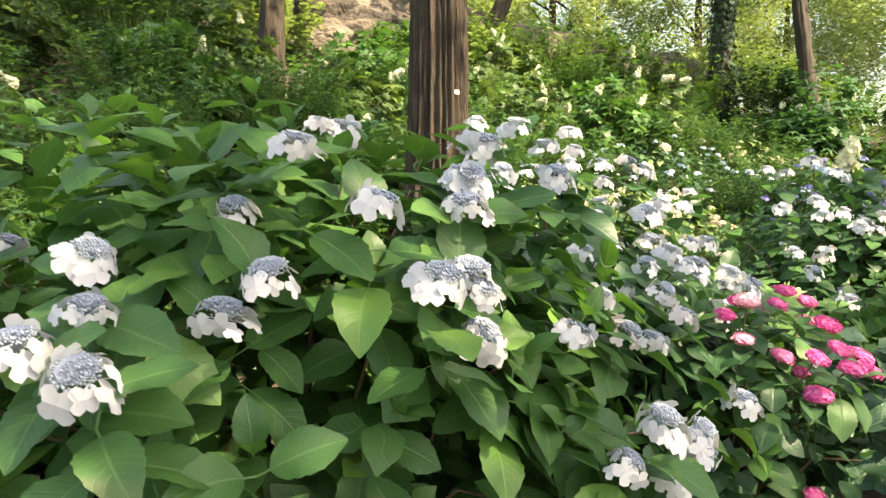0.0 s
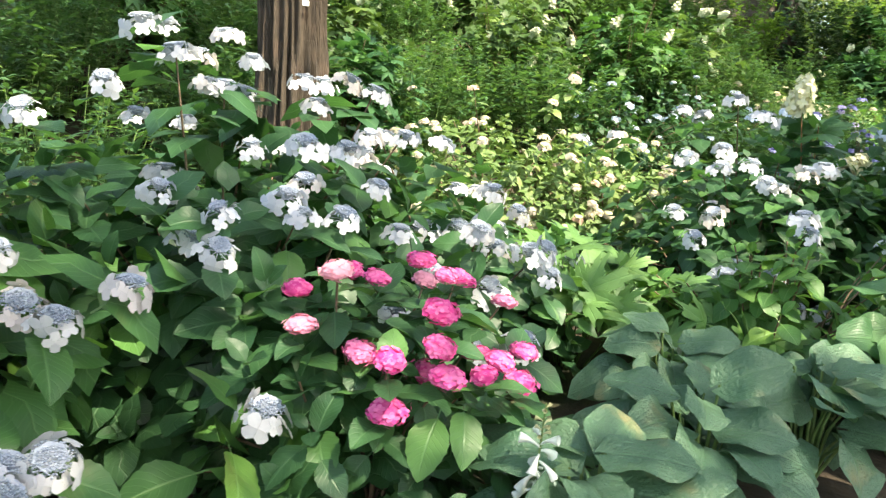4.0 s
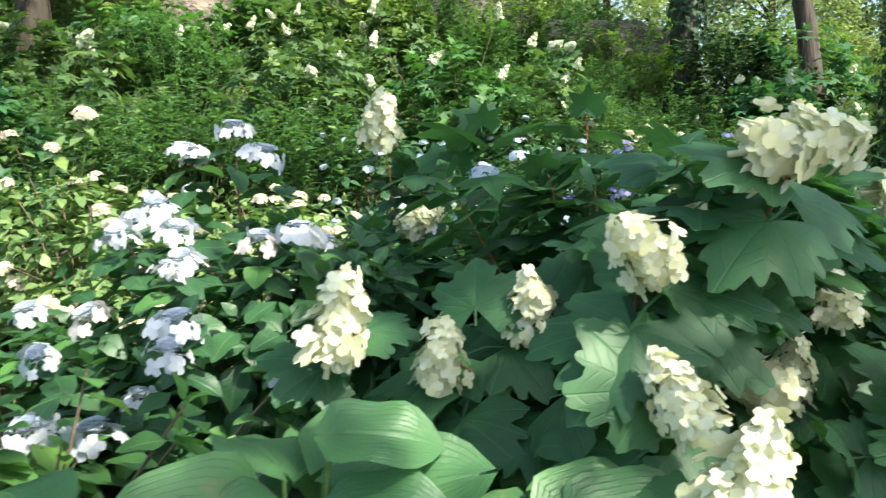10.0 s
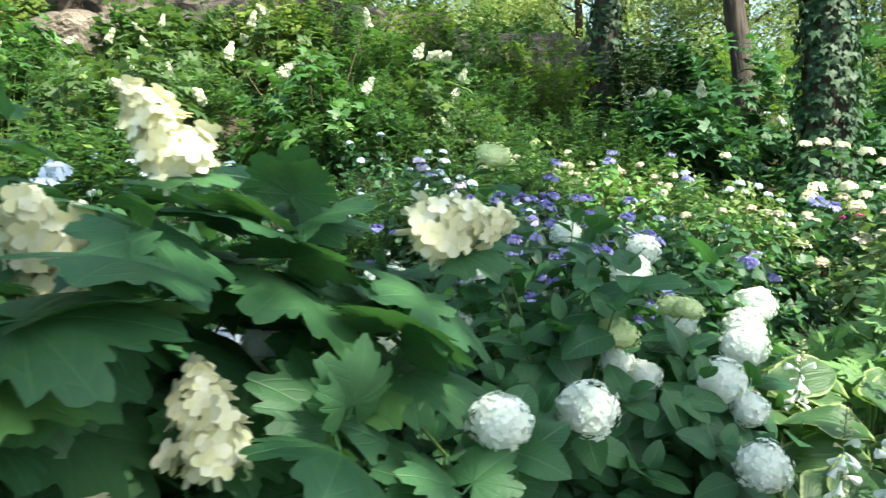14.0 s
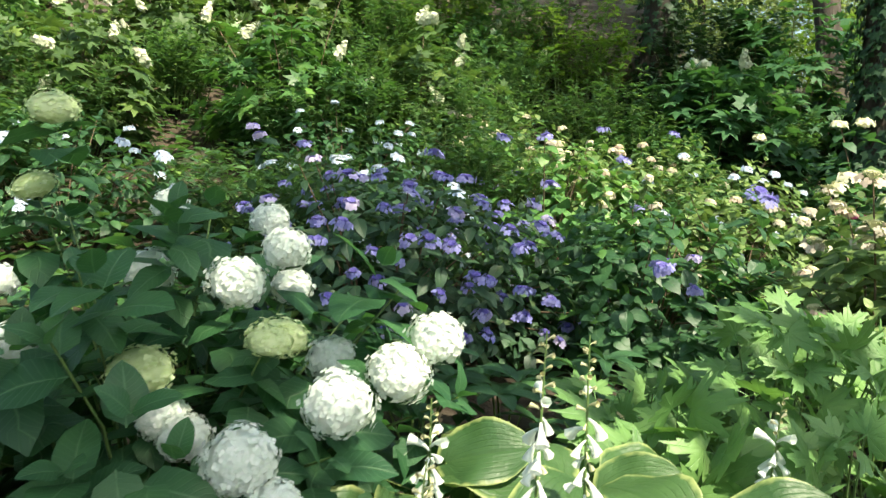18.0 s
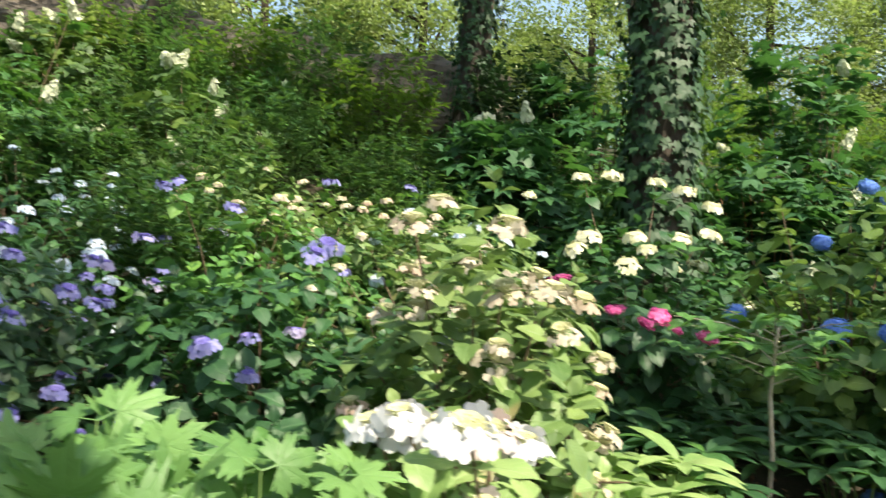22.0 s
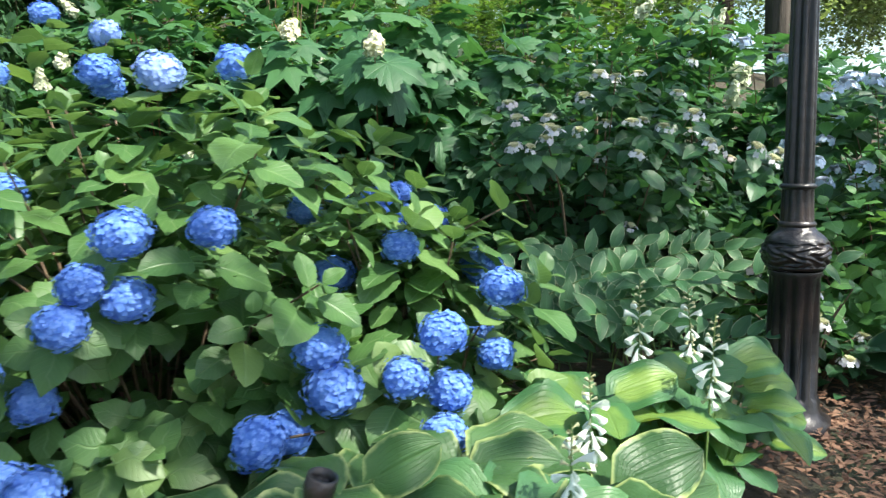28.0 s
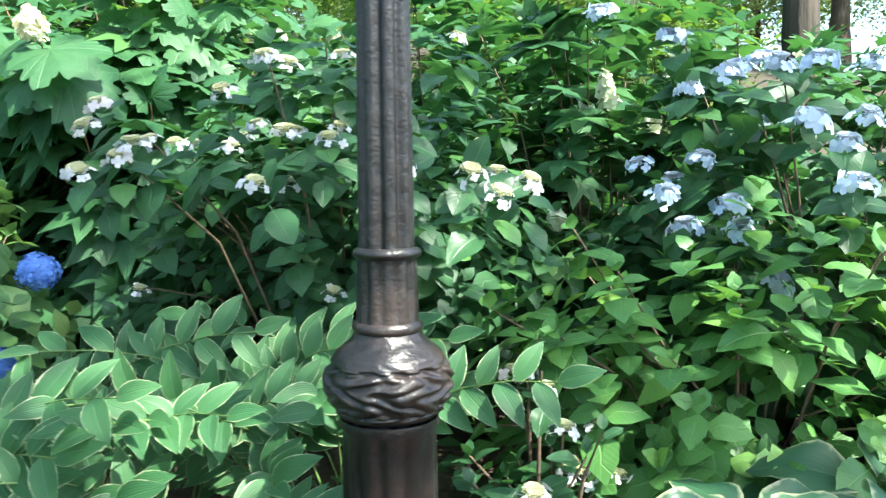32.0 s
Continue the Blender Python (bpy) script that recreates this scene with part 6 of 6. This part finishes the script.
tree((0.75, 19.4), 0.22, 9, "leaning dark tree on top of the rock outcrop", 5, (4.0, 0.6), (3.2, 2.2, 6.2), 6000, 0.2, bark=BARK_DARK)
tree((6.7, 19.6), 0.26, 10, "tree trunk thickly wrapped in dark ivy", 6, (0.4, 0.1), (3.0, 2.4, 9), 3600, 0.22, bark=BARK_DARK, ivy=2600)
tree((9.4, 15.8), 0.3, 11, "stout tree trunk wrapped in dark ivy", 7, (0.2, 0.2), (2.8, 2.4, 9.5), 1300, 0.22, bark=BARK_DARK, ivy=5600)
tree((9.6, 20.6), 0.22, 10, "leaning tree near the top of the slope", 8, (-1.2, 0.5), (3.4, 2.4, 9), 6000, 0.22, bark=BARK_DARK)
tree((17.2, 20.0), 0.17, 9, "slim dark tree behind the tall hydrangeas", 9, (0.0, 0.0), (2.6, 1.8, 9), 3000, 0.22, bark=BARK_DARK)
# unseen trees added to shade walk and bed, trunks on the far side
for k, (x, y, cr, n) in enumerate(((4.6, -1.6, 2.8, 3000), (8.0, -0.2, 2.6, 2300), (10.0, 3.9, 2.1, 2600), (20.2, 11.4, 2.7, 1700))):
    tree((x, y), 0.24, 9.5, "unseen tree added beside the walk so its crown shades the bed", 20 + k, (0, 0), (cr, 2.2, 8.6), n, 0.2, group="trees beside the walk", low=0.7)
tree((12.3, 5.4), 0.22, 9.5, "unseen tree added beside the walk so its crown shades the bed", 26, (-2.1, 2.2), (1.7, 1.6, 8.8), 800, 0.2, group="trees beside the walk", low=0.7)
tree((11.6, 6.2), 0.2, 9.5, "unseen tree added beside the walk so its crown shades the bed", 28, (-3.4, 3.6), (2.2, 1.6, 9.2), 500, 0.2, group="trees beside the walk", low=0.7)
tree((17.6, 8.6), 0.2, 9.2, "unseen tree added beside the walk so its crown shades the bed", 27, (-3.7, 1.3), (1.0, 1.2, 8.6), 800, 0.2, group="trees beside the walk", low=0.7)
tree((19.2, 8.4), 0.2, 9.2, "unseen tree added beside the walk so its crown shades the bed", 29, (-2.2, 3.1), (0.9, 1.2, 8.6), 380, 0.2, group="trees beside the walk", low=0.7)
tree((19.4, 7.2), 0.2, 9.2, "unseen tree added beside the walk so its crown shades the bed", 30, (-2.6, 1.7), (0.95, 1.2, 8.6), 260, 0.2, group="trees beside the walk", low=0.7)
far_rs = np.random.RandomState(8)
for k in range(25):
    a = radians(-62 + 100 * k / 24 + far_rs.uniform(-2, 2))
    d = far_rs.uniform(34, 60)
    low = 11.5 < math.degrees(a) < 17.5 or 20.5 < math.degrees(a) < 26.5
    tree((8 + math.sin(a) * d, 8 + math.cos(a) * d), 0.28, 5 if low else 15, "distant park tree, sun and haze put into its pale leaf colour", 300 + k, (0, 0), (4.6, 1.9, 2.8) if low else (5.2, 7.0, 7.5), 6000 if low else 21000, 0.24, LEAF_FAR_LIT, limbs=5, sides=10, low=0.3, group="distant trees", shapes=DIAMOND)

# ---- rocks ----
boulder((-2.2, 20.5), (3.5, 1.7, 1.85), "large grey-brown rock outcrop dappled with shade", 1, 0.0, 0)
boulder((1.7, 20.7), (2.3, 1.3, 1.3), "flat-topped grey rock ledge on the slope", 3, 0.2, -6)
boulder((4.9, 20.7), (2.0, 0.9, 0.8), "flat-topped grey rock ledge on the slope", 2, 0.75, -4)
boulder((-7.3, 20.0), (2.3, 1.5, 1.5), "large grey-brown rock outcrop dappled with shade", 6, 0.2, 20)
boulder((-2.5, 17.7), (1.0, 0.6, 0.6), "low grey rock slab among the shrubs", 5, 0.2, 20)
boulder((-5.2, 18.3), (0.9, 0.6, 0.6), "low grey rock slab among the shrubs", 7, 0.2, 10)

# ---- lamp post and path light ----
def lathe(profile, sides=32, flutes=0, depth=0.0, span=None, wide=1.0):
    """A turned shape from (radius, height) pairs; flutes are cut between the heights of span."""
    a = np.arange(sides) / sides * 2 * np.pi
    vs = []
    for r, z in profile:
        r *= wide
        k = np.full(sides, r)
        if flutes and span and span[0] <= z <= span[1]:
            k = r * (1 - depth * (0.5 + 0.5 * np.cos(a * flutes)) ** 2)
        vs.append(np.stack([np.cos(a) * k, np.sin(a) * k, np.full(sides, z)], -1))
    n = len(profile)
    i, j = np.meshgrid(np.arange(n - 1), np.arange(sides), indexing="ij")
    q = (j + 1) % sides
    f = np.stack([i * sides + j, i * sides + q, (i + 1) * sides + q, (i + 1) * sides + j], -1).reshape(-1, 4)
    v = np.concatenate(vs)
    return v, f, np.zeros((len(v), 2))


def lamp_post(at):
    gz = ground_z(*at)
    owner = thing("lamp_post", (at[0], at[1], gz), "black cast-iron park lamp post with fluted shaft and vase-shaped base", "lamp post")
    part("base", np_mesh("base", *lathe([(0.16, -0.05), (0.16, 0.03), (0.13, 0.05), (0.118, 0.08), (0.112, 0.12), (0.106, 0.14), (0.104, 0.45), (0.1, 0.7), (0.108, 0.712), (0.106, 0.73)], 96, 12, 0.2, (0.13, 0.69), wide=1.12), [IRON]), owner)
    prof = [(0.1, 0.7), (0.108, 0.71), (0.112, 0.72), (0.119, 0.73), (0.124, 0.745), (0.128, 0.758), (0.131, 0.775), (0.132, 0.788), (0.132, 0.8), (0.13, 0.812), (0.126, 0.825), (0.118, 0.835), (0.12, 0.845), (0.113, 0.862), (0.095, 0.882), (0.078, 0.9), (0.068, 0.922)]
    fine = np.linspace(0, len(prof) - 1, 70)
    v, f, u = lathe([(np.interp(q, range(len(prof)), [p[0] for p in prof]), np.interp(q, range(len(prof)), [p[1] for p in prof])) for q in fine], 160, wide=1.14)
    a = np.arctan2(v[:, 1], v[:, 0])
    z0 = v[:, 2].copy()
    wave = np.sin(a * 9 + np.sin(z0 * 70 + a * 2) * 2.2) * np.sin(z0 * 95 + np.sin(a * 9) * 0.8)
    leafy = np.where((z0 > 0.715) & (z0 < 0.842), 0.05, 0.012) * np.sign(wave) * np.abs(wave) ** 0.6 + np.where((z0 > 0.7) & (z0 < 0.72), 0.03, 0.0)
    v[:, :2] *= (1 + leafy)[:, None]
    v[:, 2] = 0.945 - (0.932 - z0) * 0.9
    part("vase", np_mesh("vase", v, f, u, [IRON]), owner, label="cast iron vase with leaf ornament")
    part("lower_ring", np_mesh("lower_ring", *lathe([(0.064, 0.928), (0.072, 0.935), (0.076, 0.945), (0.072, 0.955), (0.064, 0.961)], 40, wide=1.12), [IRON]), owner)
    part("collar", np_mesh("collar", *lathe([(0.066, 0.955), (0.066, 0.99), (0.063, 1.09), (0.062, 1.11)], 64, 12, 0.12, (0.98, 1.1), wide=1.12), [IRON]), owner)
    part("upper_ring", np_mesh("upper_ring", *lathe([(0.06, 1.105), (0.07, 1.112), (0.073, 1.12), (0.07, 1.128), (0.06, 1.134)], 40, wide=1.12), [IRON]), owner)
    zs = np.linspace(1.13, 3.4, 12)
    part("shaft", np_mesh("shaft", *lathe([(0.0595 - 0.007 * (z - 1.13), z) for z in zs], 80, 8, 0.22, (1.1, 3.5), wide=1.12), [IRON]), owner)
    part("lantern_neck", np_mesh("lantern_neck", *lathe([(0.045, 3.38), (0.09, 3.45), (0.06, 3.5), (0.1, 3.58), (0.12, 3.6)], 32, wide=1.12), [IRON]), owner)
    part("globe", np_mesh("globe", *lathe([(0.1, 3.6), (0.17, 3.7), (0.19, 3.82), (0.16, 3.98), (0.08, 4.06)], 32), [PETAL_BALL]), owner, label="frosted lantern globe")
    part("lantern_cap", np_mesh("lantern_cap", *lathe([(0.13, 4.04), (0.1, 4.1), (0.03, 4.16), (0.02, 4.26), (0.002, 4.3)], 32, wide=1.12), [IRON]), owner)


lamp_post((14.53, 13.74))


def path_light(at):
    gz = ground_z(*at)
    owner = thing("spotlight", (at[0], at[1], gz + 0.05), "slim black garden spotlight leaning on a ground spike", "garden light")
    tilt = pose(0, 0, 0.0, 8, 16, 0)
    part("spike", np_mesh("spike", *lathe([(0.002, -0.08), (0.012, -0.02), (0.014, 0.36), (0.016, 0.38)], 16), [IRON]), owner, tilt)
    part("barrel", np_mesh("barrel", *lathe([(0.018, 0.33), (0.03, 0.345), (0.031, 0.56), (0.034, 0.565), (0.034, 0.61), (0.028, 0.612), (0.026, 0.59)], 28), [IRON]), owner, tilt)
    part("lens", np_mesh("lens", *lathe([(0.028, 0.592), (0.015, 0.596), (0.001, 0.597)], 24), [GLASS]), owner, tilt)


path_light((12.42, 11.81))


def tree_tag():
    bm = bmesh.new()
    bmesh.ops.create_cube(bm, size=1.0)
    bm.transform(Matrix.Diagonal((0.05, 0.006, 0.035, 1)))
    bmesh.ops.bevel(bm, geom=bm.edges[:], offset=0.002, segments=1, affect="EDGES")
    me = bpy.data.meshes.new("tree_tag")
    bm.to_mesh(me)
    bm.free()
    me.materials.append(TAG)
    ob = tagged(new("tree_tag", me), "small metal tag nailed to the tree trunk", "tag")
    ob.matrix_world = pose(0.11, 6.33, 2.21, 0, 0, 40)


tree_tag()


def bark_chips():
    """Mulch on the bare soil by the lamp post and the sapling."""
    rs = np.random.RandomState(3)
    n = 4600
    c = np.where(rs.uniform(size=(n, 1)) < 0.6, [[14.95, 13.4]], [[9.95, 11.6]])
    xy = c + rs.normal(0, 0.5, (n, 2))
    z = ground_z(xy[:, 0], xy[:, 1]) + rs.uniform(0.0, 0.03, n)
    b = rs.uniform(0, 6.283, n)
    m3 = leaf_frames(np.stack([np.cos(b), np.sin(b), rs.normal(0, 0.2, n)], -1), np.tile([[0, 0, 1.0]], (n, 1)), rs.uniform(0.03, 0.075, n), rs)
    me = np_mesh("bark_mulch", *batch(SLIM[0], m3, np.column_stack([xy, z])), [CHIP])
    tagged(new("bark_mulch", me), "loose reddish-brown bark mulch on the soil", "mulch", kind="stuff")


bark_chips()
